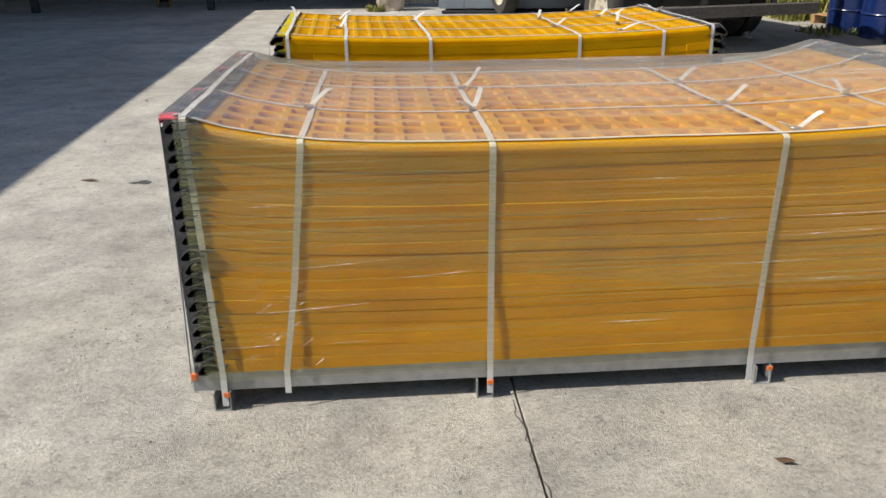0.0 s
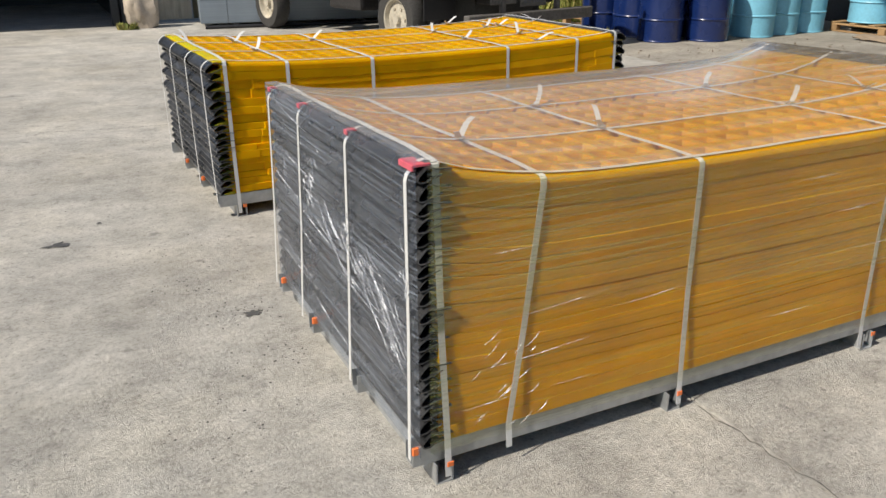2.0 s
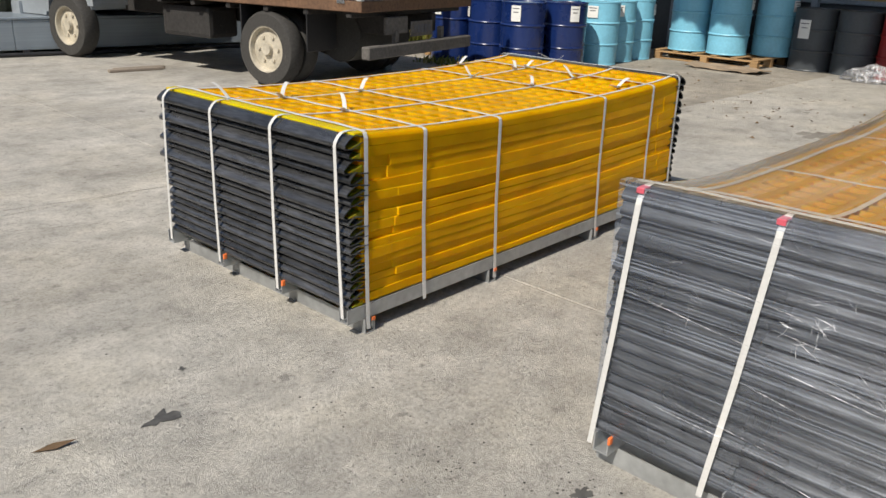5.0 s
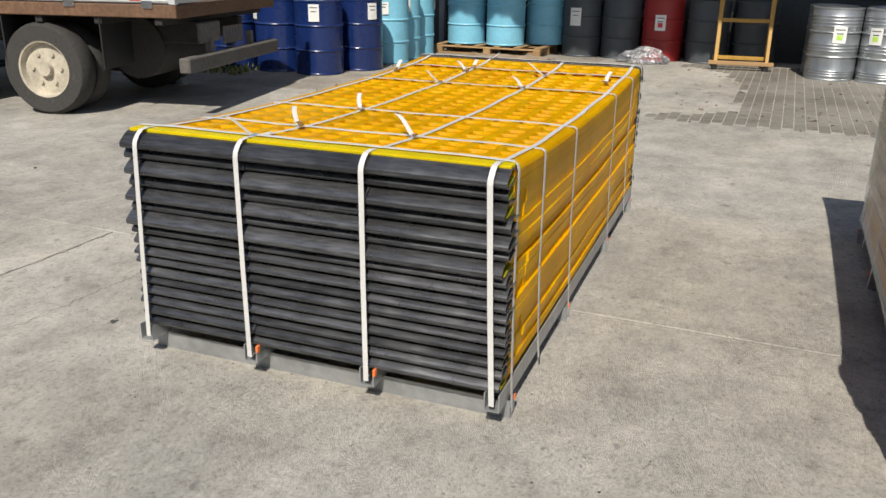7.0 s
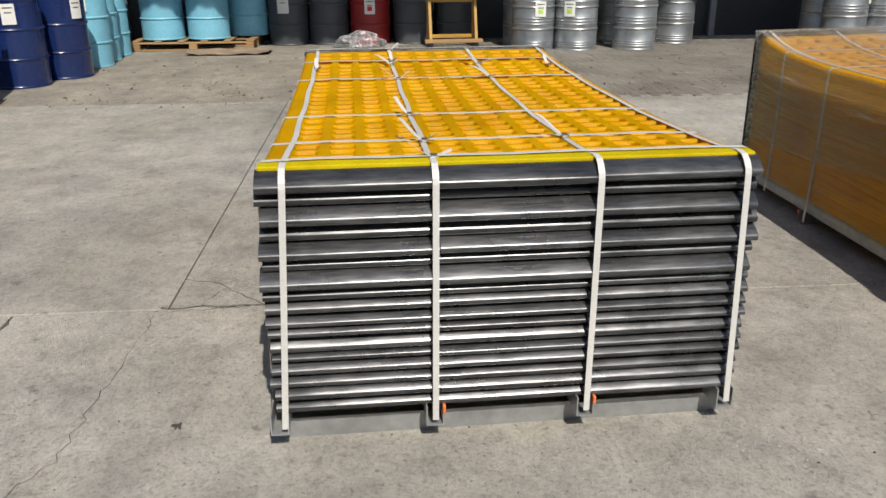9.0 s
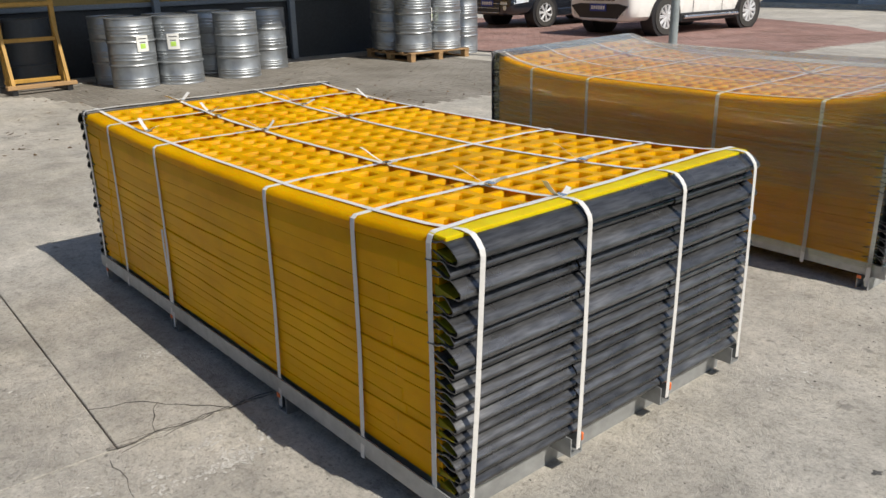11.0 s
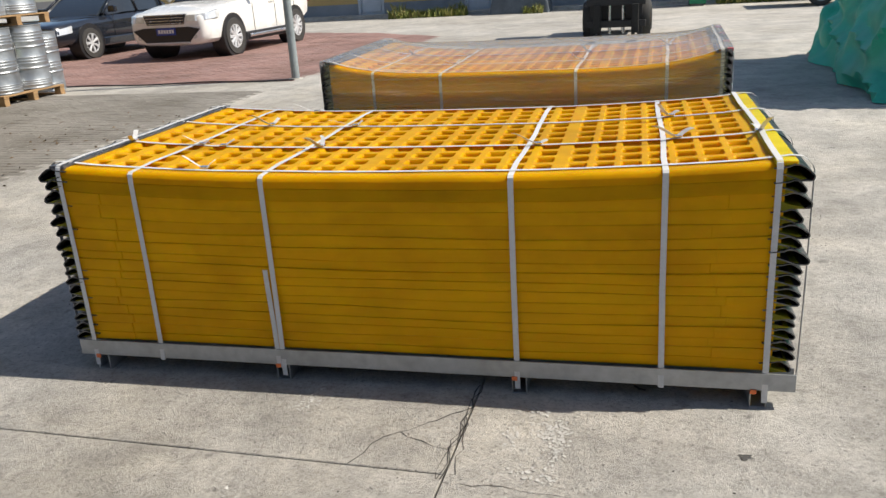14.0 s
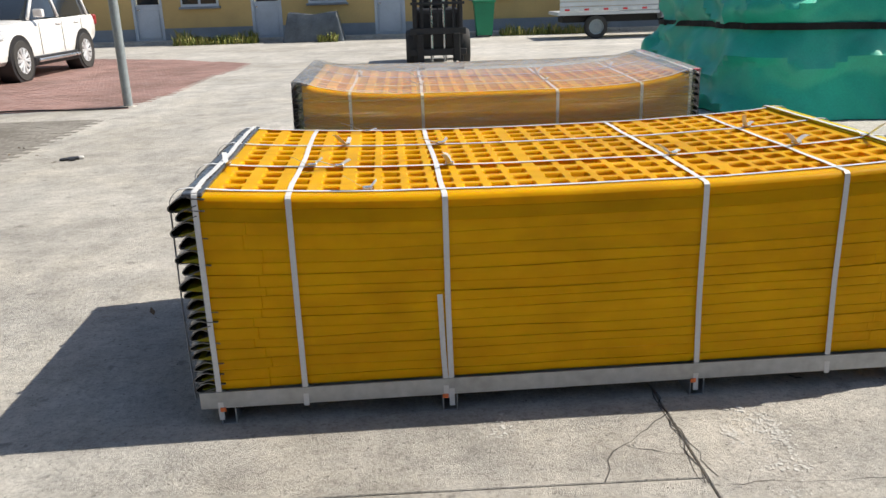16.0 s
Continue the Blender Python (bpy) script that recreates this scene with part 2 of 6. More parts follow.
BLUEINK = mat("blue_spray_letters", (0.08, 0.36, 0.66), 0.6, vary=0.15)
HUBCREAM = mat("cream_wheel_hub", (0.55, 0.50, 0.40), 0.65, 0.1, 30, 0.15, 5, 0.35, 0.1, dirt=(0.17, 0.12, 0.09), dirtcut=0.6)
TARP = mat("green_tarpaulin", (0.03, 0.54, 0.36), 0.45, 0, 60, 0.10, 1.5, 0.30, 0.1, dirt=(0.10, 0.20, 0.16), dirtcut=0.70)
BELT = mat("brown_black_belt", (0.04, 0.032, 0.03), 0.7, vary=0.2)
OLIVE = mat("olive_sheet_steel", (0.155, 0.145, 0.085), 0.5, 0.15, 20, 0.12, 1.0, 0.3, 0.05, (1, 1, 0.15))
PALESHEET = mat("pale_sheet_steel", (0.45, 0.46, 0.45), 0.5, 0.2, 20, 0.12, 1.0, 0.35, 0.05, (1, 1, 0.15))
BLUEALU = mat("bluish_panel_steel", (0.30, 0.35, 0.40), 0.38, 0.4, 15, 0.08, 1.2, 0.2, 0.03, (0.05, 1, 3))
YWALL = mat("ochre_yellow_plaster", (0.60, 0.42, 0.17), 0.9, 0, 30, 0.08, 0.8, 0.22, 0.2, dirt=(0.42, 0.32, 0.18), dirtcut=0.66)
# YWALL's plaster again, with the canopy's shade put into a darker colour
EWALL = mat("shaded_ochre_plaster", (0.42, 0.29, 0.11), 0.9, 0, 30, 0.08, 0.8, 0.25, 0.2, dirt=(0.28, 0.21, 0.12), dirtcut=0.64)
WAINSCOT = mat("grey_blue_plinth_paint", (0.25, 0.28, 0.31), 0.85, 0, 30, 0.12, 1.0, 0.3, 0.2, dirt=(0.17, 0.17, 0.17), dirtcut=0.62)
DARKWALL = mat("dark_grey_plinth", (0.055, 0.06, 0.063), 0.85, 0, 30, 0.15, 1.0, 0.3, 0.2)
ROOFM = mat("grey_roof_sheet", (0.28, 0.29, 0.30), 0.6, 0.3, 20, 0.1, 1.0, 0.2, 0.05)
DOORM = mat("pale_grey_door", (0.50, 0.55, 0.60), 0.5, 0, 20, 0.05, 1.5, 0.2, 0.05)
BINGREEN = mat("green_bin_plastic", (0.01, 0.22, 0.10), 0.45, 0, 30, 0.1, 2, 0.2, 0.05)
COVER = mat("black_cover_sheet", (0.11, 0.13, 0.15), 0.5, 0, 30, 0.2, 3, 0.4, 0.2)
POLEM = mat("grey_pole_paint", (0.33, 0.37, 0.38), 0.5, 0.2, 30, 0.1, 2, 0.3, 0.08, dirt=(0.40, 0.36, 0.28), dirtcut=0.66)
GRASS = island_mat("weed_leaves", [(0.14, 0.20, 0.03), (0.30, 0.32, 0.06), (0.50, 0.42, 0.15)], 0.7)
DRYLEAF = island_mat("dry_leaves", [(0.10, 0.06, 0.03), (0.20, 0.13, 0.07), (0.06, 0.05, 0.04)], 0.9)
GRIT = island_mat("black_grit", [(0.02, 0.02, 0.02), (0.05, 0.045, 0.04), (0.11, 0.10, 0.09)], 0.9)
STAIN = mat("oil_stain", (0.10, 0.097, 0.092), 0.6, 0, 30, 0.3, 8, 0.3, 0.1)
CHALK = mat("white_plaster_smear", (0.58, 0.57, 0.54), 0.9, 0, 40, 0.15, 8, 0.2, 0.2)
CARDBOARD = mat("wet_cardboard", (0.30, 0.23, 0.16), 0.9, 0, 30, 0.15, 4, 0.3, 0.2)
SACKM = mat("beige_sack", (0.55, 0.47, 0.38), 0.9, 0, 60, 0.15, 3, 0.4, 0.3)


def film_mat(name, turn, lo, hi, streaks, gloss, haze=(0.50, 0.49, 0.46), tint=(0.95, 0.955, 0.96), cut=(0.49, 0.62), ior=1.55, wave=0.5):
    """Stretch film: clear, glossy, with hazy drawn streaks."""
    m, t, p, out = nodes_of(name)
    t.nodes.remove(p)
    n = noise_tex(t, 3.0, 8, streaks, 0.65, turn)
    n2 = noise_tex(t, 1.6, 4)
    clear = t.nodes.new("ShaderNodeBsdfTransparent")
    clear.inputs[0].default_value = (*tint, 1)
    shine = t.nodes.new("ShaderNodeBsdfGlossy")
    shine.inputs["Roughness"].default_value = gloss
    shine.inputs["Color"].default_value = (0.95, 0.96, 1.0, 1)
    b = t.nodes.new("ShaderNodeBump")
    b.inputs["Strength"].default_value, b.inputs["Distance"].default_value = wave, 0.02
    t.links.new(n.outputs["Fac"], b.inputs["Height"])
    t.links.new(b.outputs[0], shine.inputs["Normal"])
    lw = t.nodes.new("ShaderNodeFresnel")
    lw.inputs["IOR"].default_value = ior
    m1 = t.nodes.new("ShaderNodeMixShader")
    t.links.new(lw.outputs[0], m1.inputs[0])
    t.links.new(clear.outputs[0], m1.inputs[1])
    t.links.new(shine.outputs[0], m1.inputs[2])
    milk = t.nodes.new("ShaderNodeBsdfDiffuse")
    milk.inputs[0].default_value = (*haze, 1)
    fac = ramp(t, n.outputs["Fac"], [(cut[0], (lo,) * 3), (cut[1], (hi,) * 3)]).outputs[0]
    fac = mixc(t, "MULTIPLY", 1.0, fac, ramp(t, n2.outputs["Fac"], [(0.35, (0.45,) * 3), (0.65, (1.0,) * 3)]).outputs[0])
    m2 = t.nodes.new("ShaderNodeMixShader")
    t.links.new(fac, m2.inputs[0])
    t.links.new(m1.outputs[0], m2.inputs[1])
    t.links.new(milk.outputs[0], m2.inputs[2])
    t.links.new(m2.outputs[0], out.inputs[0])
    return m


FILM_SIDE = film_mat("stretch_film_side", (0, 0.03, 0), 0.0, 0.27, (0.16, 0.16, 60), 0.22, (0.56, 0.58, 0.17), (0.985, 1.0, 0.95), (0.50, 0.57))
FILM_UPPER = film_mat("stretch_film_upper", (0, -0.06, 0), 0.03, 0.34, (0.14, 0.14, 52), 0.22, (0.56, 0.54, 0.26), (0.945, 0.965, 0.91), (0.49, 0.57))
# End film: bluish haze colour and tint paint in the sky's reflection
FILM_END = film_mat("stretch_film_end", (0.20, 0, 0), 0.015, 0.46, (0.3, 0.22, 60), 0.20, (0.50, 0.56, 0.66), (0.82, 0.88, 0.98), (0.50, 0.66), 2.1)
CREASE = film_mat("film_crease", (0, 0, 0), 0.12, 0.75, (9, 9, 9), 0.15, (0.80, 0.81, 0.84))
# Top film: milky haze, raised to paint in part of the sky's reflected veil
FILM_TOP = film_mat("stretch_film_top", (0, 0, 0), 0.20, 0.50, (0.3, 7, 1), 0.09, (0.46, 0.41, 0.34), (0.93, 0.93, 0.93), (0.47, 0.62), 2.0, 0.2)


# ---- building helpers ----
def bm_new():
    return bmesh.new()


def bx(bm, x0, x1, y0, y1, z0, z1):
    v = [bm.verts.new((x, y, z)) for z in (z0, z1) for x, y in ((x0, y0), (x1, y0), (x1, y1), (x0, y1))]
    for f in ((3, 2, 1, 0), (4, 5, 6, 7), (0, 1, 5, 4), (1, 2, 6, 5), (2, 3, 7, 6), (3, 0, 4, 7)):
        bm.faces.new([v[i] for i in f])
    return v


def bxb(bm, x0, x1, y0, y1, z0, z1, r=0.005, seg=1):
    """A box with rounded edges."""
    tmp = bmesh.new()
    bx(tmp, x0, x1, y0, y1, z0, z1)
    bmesh.ops.bevel(tmp, geom=tmp.edges[:], offset=r, segments=seg, affect="EDGES", profile=0.6)
    me = bpy.data.meshes.new("tmp")
    tmp.to_mesh(me)
    tmp.free()
    bm.from_mesh(me)
    bpy.data.meshes.remove(me)


def cyl(bm, p0, p1, r0, r1=None, n=16, caps=True):
    a, b = Vector(p0), Vector(p1)
    r1 = r0 if r1 is None else r1
    q = (b - a).to_track_quat("Z", "Y")
    ra = [bm.verts.new(a + q @ Vector((r0 * math.cos(2 * math.pi * i / n), r0 * math.sin(2 * math.pi * i / n), 0))) for i in range(n)]
    rb = [bm.verts.new(b + q @ Vector((r1 * math.cos(2 * math.pi * i / n), r1 * math.sin(2 * math.pi * i / n), 0))) for i in range(n)]
    for i in range(n):
        f = bm.faces.new((ra[i], ra[(i + 1) % n], rb[(i + 1) % n], rb[i]))
        f.smooth = True
    if caps:
        bm.faces.new(ra[::-1])
        bm.faces.new(rb)


def lathe(bm, profile, n=32, axis="z", smooth=True, caps=True):
    """Turns (radius, height) points round an axis."""
    rings = []
    for r, h in profile:
        ring = []
        for i in range(n):
            a = 2 * math.pi * i / n
            c, s = r * math.cos(a), r * math.sin(a)
            ring.append(bm.verts.new((c, s, h) if axis == "z" else (h, c, s)))
        rings.append(ring)
    for a, b in zip(rings, rings[1:]):
        for i in range(n):
            f = bm.faces.new((a[i], a[(i + 1) % n], b[(i + 1) % n], b[i]))
            f.smooth = smooth
    if caps and profile[0][0] > 1e-4:
        bm.faces.new(rings[0][::-1])
    if caps and profile[-1][0] > 1e-4:
        bm.faces.new(rings[-1])


def extrude_profile(bm, pts, axis, a, b, closed=True):
    """A closed outline of (u, z) points drawn out along x or y from a to b."""
    def at(u, z, w):
        return (u, w, z) if axis == "y" else (w, u, z)
    va = [bm.verts.new(at(u, z, a)) for u, z in pts]
    vb = [bm.verts.new(at(u, z, b)) for u, z in pts]
    n = len(pts)
    for i in range(n if closed else n - 1):
        bm.faces.new((va[i], va[(i + 1) % n], vb[(i + 1) % n], vb[i]))
    if closed:
        bm.faces.new(va[::-1])
        bm.faces.new(vb)


def ribbon(bm, pts, side, width, thick=0.0005):
    """A flat band along a line of points; side is its breadth's direction."""
    pts = [Vector(p) for p in pts]
    s = Vector(side).normalized() * (width / 2)
    rows = []
    for i, p in enumerate(pts):
        d = (pts[min(i + 1, len(pts) - 1)] - pts[max(i - 1, 0)]).normalized()
        nrm = d.cross(s).normalized() * thick
        rows.append([bm.verts.new(q) for q in (p - s - nrm, p + s - nrm, p + s + nrm, p - s + nrm)])
    for a, b in zip(rows, rows[1:]):
        for i in range(4):
            bm.faces.new((a[i], a[(i + 1) % 4], b[(i + 1) % 4], b[i]))
    bm.faces.new(rows[0][::-1])
    bm.faces.new(rows[-1])


def mesh_of(name, bm, material):
    bmesh.ops.recalc_face_normals(bm, faces=bm.faces[:])
    for e in bm.edges:
        if len(e.link_faces) == 2 and e.calc_face_angle(0.0) > 0.65:
            e.smooth = False
    me = bpy.data.meshes.new(name)
    bm.to_mesh(me)
    bm.free()
    me.materials.append(material)
    return me


def part(name, bm, material, parent=None, label=""):
    ob = new(name, mesh_of(name, bm, material))
    if parent is not None:
        ob.parent = parent
    if label:
        ob["label"] = label
    return ob


def thing(name, x, y, z, turn, label, category, group="", kind=""):
    e = new(name)
    e.empty_display_size = 0.1
    e.matrix_basis = pose(x, y, z, 0, 0, turn)
    return tagged(e, label, category, group, kind)


# ---- ground ----
bm = bm_new()
bx(bm, -150, 150, -150, 150, -0.6, -0.035)
ground = part("ground", bm, JOINT)
tagged(ground, "dark packed earth under the concrete yard", "ground", kind="structure")


def slab(x0, x1, y0, y1):
    bm = bm_new()
    bx(bm, x0, x1, y0, y1, -0.2, 0.0)
    top = [e for e in bm.edges if all(v.co.z > -0.01 for v in e.verts)]
    bmesh.ops.bevel(bm, geom=top, offset=0.003, segments=1, affect="EDGES")
    ob = part("concrete_slab", bm, CONCRETE_DARKER if x0 > 0.3 else CONCRETE, ground)
    return ob


GAP = 0.003
XS = [-60, -9.2, -4.4, 0.40, 5.05]
YS = [-60, -13.5, -7.5, -1.52, 6.55, 11.6, 60]
for i in range(len(XS) - 1):
    for j in range(len(YS) - 1):
        x0, x1, y0, y1 = XS[i] + GAP, XS[i + 1] - GAP, YS[j] + GAP, YS[j + 1] - GAP
        if XS[i + 1] == 5.05 and y0 < -1.0 and y1 > -14:
            x1 = 60
        if i == 2 and j == 3:
            slab(x0, x1, y0, 7.13)
        elif i == 2 and j == 4:
            slab(x0, x1, 7.14, y1)
        else:
            slab(x0, x1, y0, y1)
slab(5.06, 60, 11.61, 60)

# Cracks in the concrete, as thin broken lines of dirt
bm = bm_new()


def crack(pts, w):
    line = []
    for a, b in zip(pts, pts[1:]):
        a, b = Vector((*a, 0)), Vector((*b, 0))
        k = max(2, int((b - a).length / 0.04))
        for s in range(k):
            p = a.lerp(b, s / k)
            line.append(p + Vector((rnd.uniform(-0.012, 0.012), rnd.uniform(-0.012, 0.012), 0)))
    line.append(Vector((*pts[-1], 0)))
    rows = []
    for i, p in enumerate(line):
        d = (line[min(i + 1, len(line) - 1)] - line[max(i - 1, 0)]).normalized()
        s = Vector((-d.y, d.x, 0)) * w * rnd.uniform(0.3, 1.0)
        rows.append((bm.verts.new(p - s + Vector((0, 0, 0.0015))), bm.verts.new(p + s + Vector((0, 0, 0.0015)))))
    for a, b in zip(rows, rows[1:]):
        bm.faces.new((a[0], a[1], b[1], b[0]))


crack([(0.41, 6.02), (0.409, 6.17), (0.50, 6.26), (0.597, 6.357), (0.66, 6.44), (0.705, 6.55)], 0.0035)
crack([(0.597, 6.357), (0.52, 6.39), (0.417, 6.426)], 0.002)
for k in range(3):
    crack([(0.41 + 0.004 * (k - 2), 6.02 + 0.1 * k), (0.412 + rnd.uniform(-0.008, 0.008), 6.58)], 0.0025)
crack([(0.40, 6.24), (0.385, 6.33), (0.375, 6.45), (0.365, 6.55)], 0.003)
crack([(-1.2, 6.9), (-0.6, 6.62), (0.348, 6.589)], 0.0015)
crack([(0.42, 1.2), (0.40, 1.75), (0.385, 2.2)], 0.003)
crack([(-3.2, 7.8), (-1.0, 7.22), (-0.1, 7.12), (0.38, 7.13)], 0.003)
crack([(-3.0, 9.5), (-1.5, 9.0), (0.6, 9.4)], 0.002)
cr = part("crack", bm, JOINT, ground)

# Stains and smears with outlines of their own
bm_st, bm_ch, bm_gr = bm_new(), bm_new(), bm_new()


def blot(bm, x, y, rx, ry, turn=0.0, n=22, z=0.002):
    seed = rnd.random() * 50
    z += 0.002 * rnd.random()
    c = bm.verts.new((x, y, z))
    ring = []
    for i in range(n):
        a = 2 * math.pi * i / n
        k = 0.55 + 0.9 * noise.noise(Vector((math.cos(a) * 1.7 + seed, math.sin(a) * 1.7, seed)))
        u, v = rx * k * math.cos(a), ry * k * math.sin(a)
        ring.append(bm.verts.new((x + u * math.cos(turn) - v * math.sin(turn), y + u * math.sin(turn) + v * math.cos(turn), z)))
    for i in range(n):
        bm.faces.new((c, ring[i], ring[(i + 1) % n]))


blot(bm_st, -1.384, 4.665, 0.07, 0.045, 0.3)
blot(bm_st, -0.72, 3.5, 0.05, 0.035)
blot(bm_st, -0.45, 6.32, 0.05, 0.02)
for _ in range(10):
    blot(bm_st, rnd.uniform(-3.4, 0.2), rnd.uniform(1.0, 9.0), rnd.uniform(0.015, 0.04), rnd.uniform(0.01, 0.03), rnd.uniform(0, 3))
for cx, cy, k, sx, sy in ((0.09, 6.33, 70, 0.012, 0.07), (0.13, 6.28, 50, 0.035, 0.04), (0.24, 6.31, 26, 0.012, 0.035), (0.17, 6.16, 26, 0.022, 0.014), (0.15, 6.52, 30, 0.04, 0.02),
                          (0.97, 7.26, 60, 0.30, 0.02), (0.95, 7.36, 40, 0.22, 0.03), (0.18, 6.71, 40, 0.03, 0.06), (0.12, 7.05, 40, 0.05, 0.10), (-0.05, 6.98, 20, 0.06, 0.06),
                          (0.97, 7.0, 40, 0.03, 0.16), (0.10, 6.32, 40, 0.02, 0.08), (0.21, 6.75, 20, 0.02, 0.10), (-0.70, 4.57, 26, 0.04, 0.10), (2.7, 7.1, 40, 0.2, 0.06), (0.97, 6.21, 30, 0.02, 0.05), (-1.05, 3.75, 12, 0.02, 0.09)):
    for _ in range(k * 2):
        r = rnd.uniform(0.0015, 0.007)
        blot(bm_ch, rnd.gauss(cx, sx), rnd.gauss(cy, sy), r * rnd.uniform(1, 2.2), r, rnd.uniform(0, 3), 9)
part("oil_stain", bm_st, STAIN, ground)
part("plaster_smear", bm_ch, CHALK, ground)


def chip(bm, x, y, r, h):
    n = rnd.choice((4, 5, 6))
    a0 = rnd.random() * 6
    ring = [bm.verts.new((x + r * rnd.uniform(0.5, 1.2) * math.cos(a0 + 6.283 * i / n), y + r * rnd.uniform(0.5, 1.2) * math.sin(a0 + 6.283 * i / n), 0.0005)) for i in range(n)]
    top = bm.verts.new((x + r * 0.2, y, h))
    for i in range(n):
        bm.faces.new((ring[i], ring[(i + 1) % n], top))


for _ in range(900):
    chip(bm_gr, rnd.uniform(-4.0, 5.0), rnd.uniform(0.4, 11.0), rnd.uniform(0.001, 0.005), rnd.uniform(0.001, 0.004))
for cx, cy, k, sp in ((-0.72, 3.55, 50, 0.10), (-0.78, 3.1, 40, 0.13), (-0.95, 2.75, 40, 0.16), (-0.9, 3.9, 40, 0.10), (-0.95, 4.35, 20, 0.12)):
    for _ in range(k):
        chip(bm_gr, rnd.gauss(cx, sp), rnd.gauss(cy, sp * 0.6), rnd.uniform(0.002, 0.006), rnd.uniform(0.002, 0.004))
tagged(part("grit", bm_gr, GRIT), "scattered black grit and small chips on the concrete", "grit", kind="stuff")

bm = bm_new()
for _ in range(170):
    x, y = (rnd.uniform(5.0, 8.6), rnd.uniform(0.5, 8.6)) if rnd.random() < 0.93 else (rnd.uniform(-2.5, 4), rnd.uniform(0.5, 10))
    a, l, w = rnd.random() * 6.28, rnd.uniform(0.015, 0.07), rnd.uniform(0.006, 0.018)
    u, v = Vector((math.cos(a), math.sin(a), 0)), Vector((-math.sin(a), math.cos(a), 0))
    o = Vector((x, y, 0.004))
    q = [o - u * l, o - v * w + Vector((0, 0, 0.004)), o + u * l + Vector((0, 0, rnd.uniform(0.003, 0.02))), o + v * w + Vector((0, 0, 0.006))]
    bm.faces.new([bm.verts.new(p) for p in q])
for _ in range(230):
    x, y = rnd.gauss(5.6, 0.5) if rnd.random() < 0.6 else rnd.uniform(5.0, 9.2), rnd.uniform(0.0, 9.3)
    a, l = rnd.random() * 6.28, rnd.uniform(0.006, 0.03)
    u, v = Vector((math.cos(a), math.sin(a), 0)) * l, Vector((-math.sin(a), math.cos(a), 0)) * l * rnd.uniform(0.08, 0.5)
    o = Vector((x, y, 0.004))
    top = bm.verts.new(o + Vector((0, 0, rnd.uniform(0.006, 0.02))))
    ring = [bm.verts.new(p) for p in (o - u, o - v, o + u, o + v)]
    for q in range(4):
        bm.faces.new((ring[q], ring[(q + 1) % 4], top))
tagged(part("fallen_leaf", bm, DRYLEAF), "dry curled leaves and twigs lying on the paving", "leaf", kind="stuff")


def paving(name, material, x0, x1, y0, y1, l, w, keep, label, flush):
    """Bricks in running bond, each its own small raised block."""
    verts, faces = [], []
    row, y = 0, y0
    while y < y1:
        x = x0 - (row % 2) * l / 2
        while x < x1:
            if keep(x + l / 2, y + w / 2):
                z = flush + rnd.uniform(0, flush * 2)
                g, c = 0.0015 + flush, 0.001 + flush
                n = len(verts)
                tilt = rnd.uniform(-0.8, 0.8) * flush
                verts += [(x + g, y + g, -0.02), (x + l - g, y + g, -0.02), (x + l - g, y + w - g, -0.02), (x + g, y + w - g, -0.02)]
                verts += [(x + g + c, y + g + c, z + tilt), (x + l - g - c, y + g + c, z - tilt), (x + l - g - c, y + w - g - c, z - tilt), (x + g + c, y + w - g - c, z + tilt)]
                faces += [(n + 4, n + 5, n + 6, n + 7), (n, n + 1, n + 5, n + 4), (n + 1, n + 2, n + 6, n + 5), (n + 2, n + 3, n + 7, n + 6), (n + 3, n, n + 4, n + 7)]
            x += l
        row += 1
        y += w
    me = bpy.data.meshes.new(name)
    me.from_pydata(verts, [], faces)
    me.materials.append(material)
    ob = new(name, me)
    tagged(ob, label, "paving", kind="stuff")
    return ob


def red_edge(x, y):
    far = -9.2 - (x - 4.6) * 0.95 if x < 6.6 else -11.1 - (x - 6.6) * 0.5
    return x > 4.98 + 0.05 * (y + 2.4) + 0.05 * math.sin(y * 1.7) and far < y < -2.45


bm = bm_new()
bx(bm, 5.06, 10.5, -1.5, 11.6, -0.03, -0.002)
tagged(part("paving_bed", bm, CONCRETE_DIRT), "dirt and sand filling the paving joints", "ground", kind="structure")
paving("grey_paving", PAVER_GREY, 5.05, 9.75, -1.5, 6.0, 0.20, 0.10, lambda x, y: y < 4.6 + 1.2 * noise.noise(Vector((x * 0.9, y * 0.9, 2))), "worn grey block paving with dirty joints", 0.001)
paving("red_paving", PAVER_RED, 3.2, 16.0, -15.5, -2.4, 0.20, 0.10, red_edge, "worn red brick paving of the parking bay", 0.001)


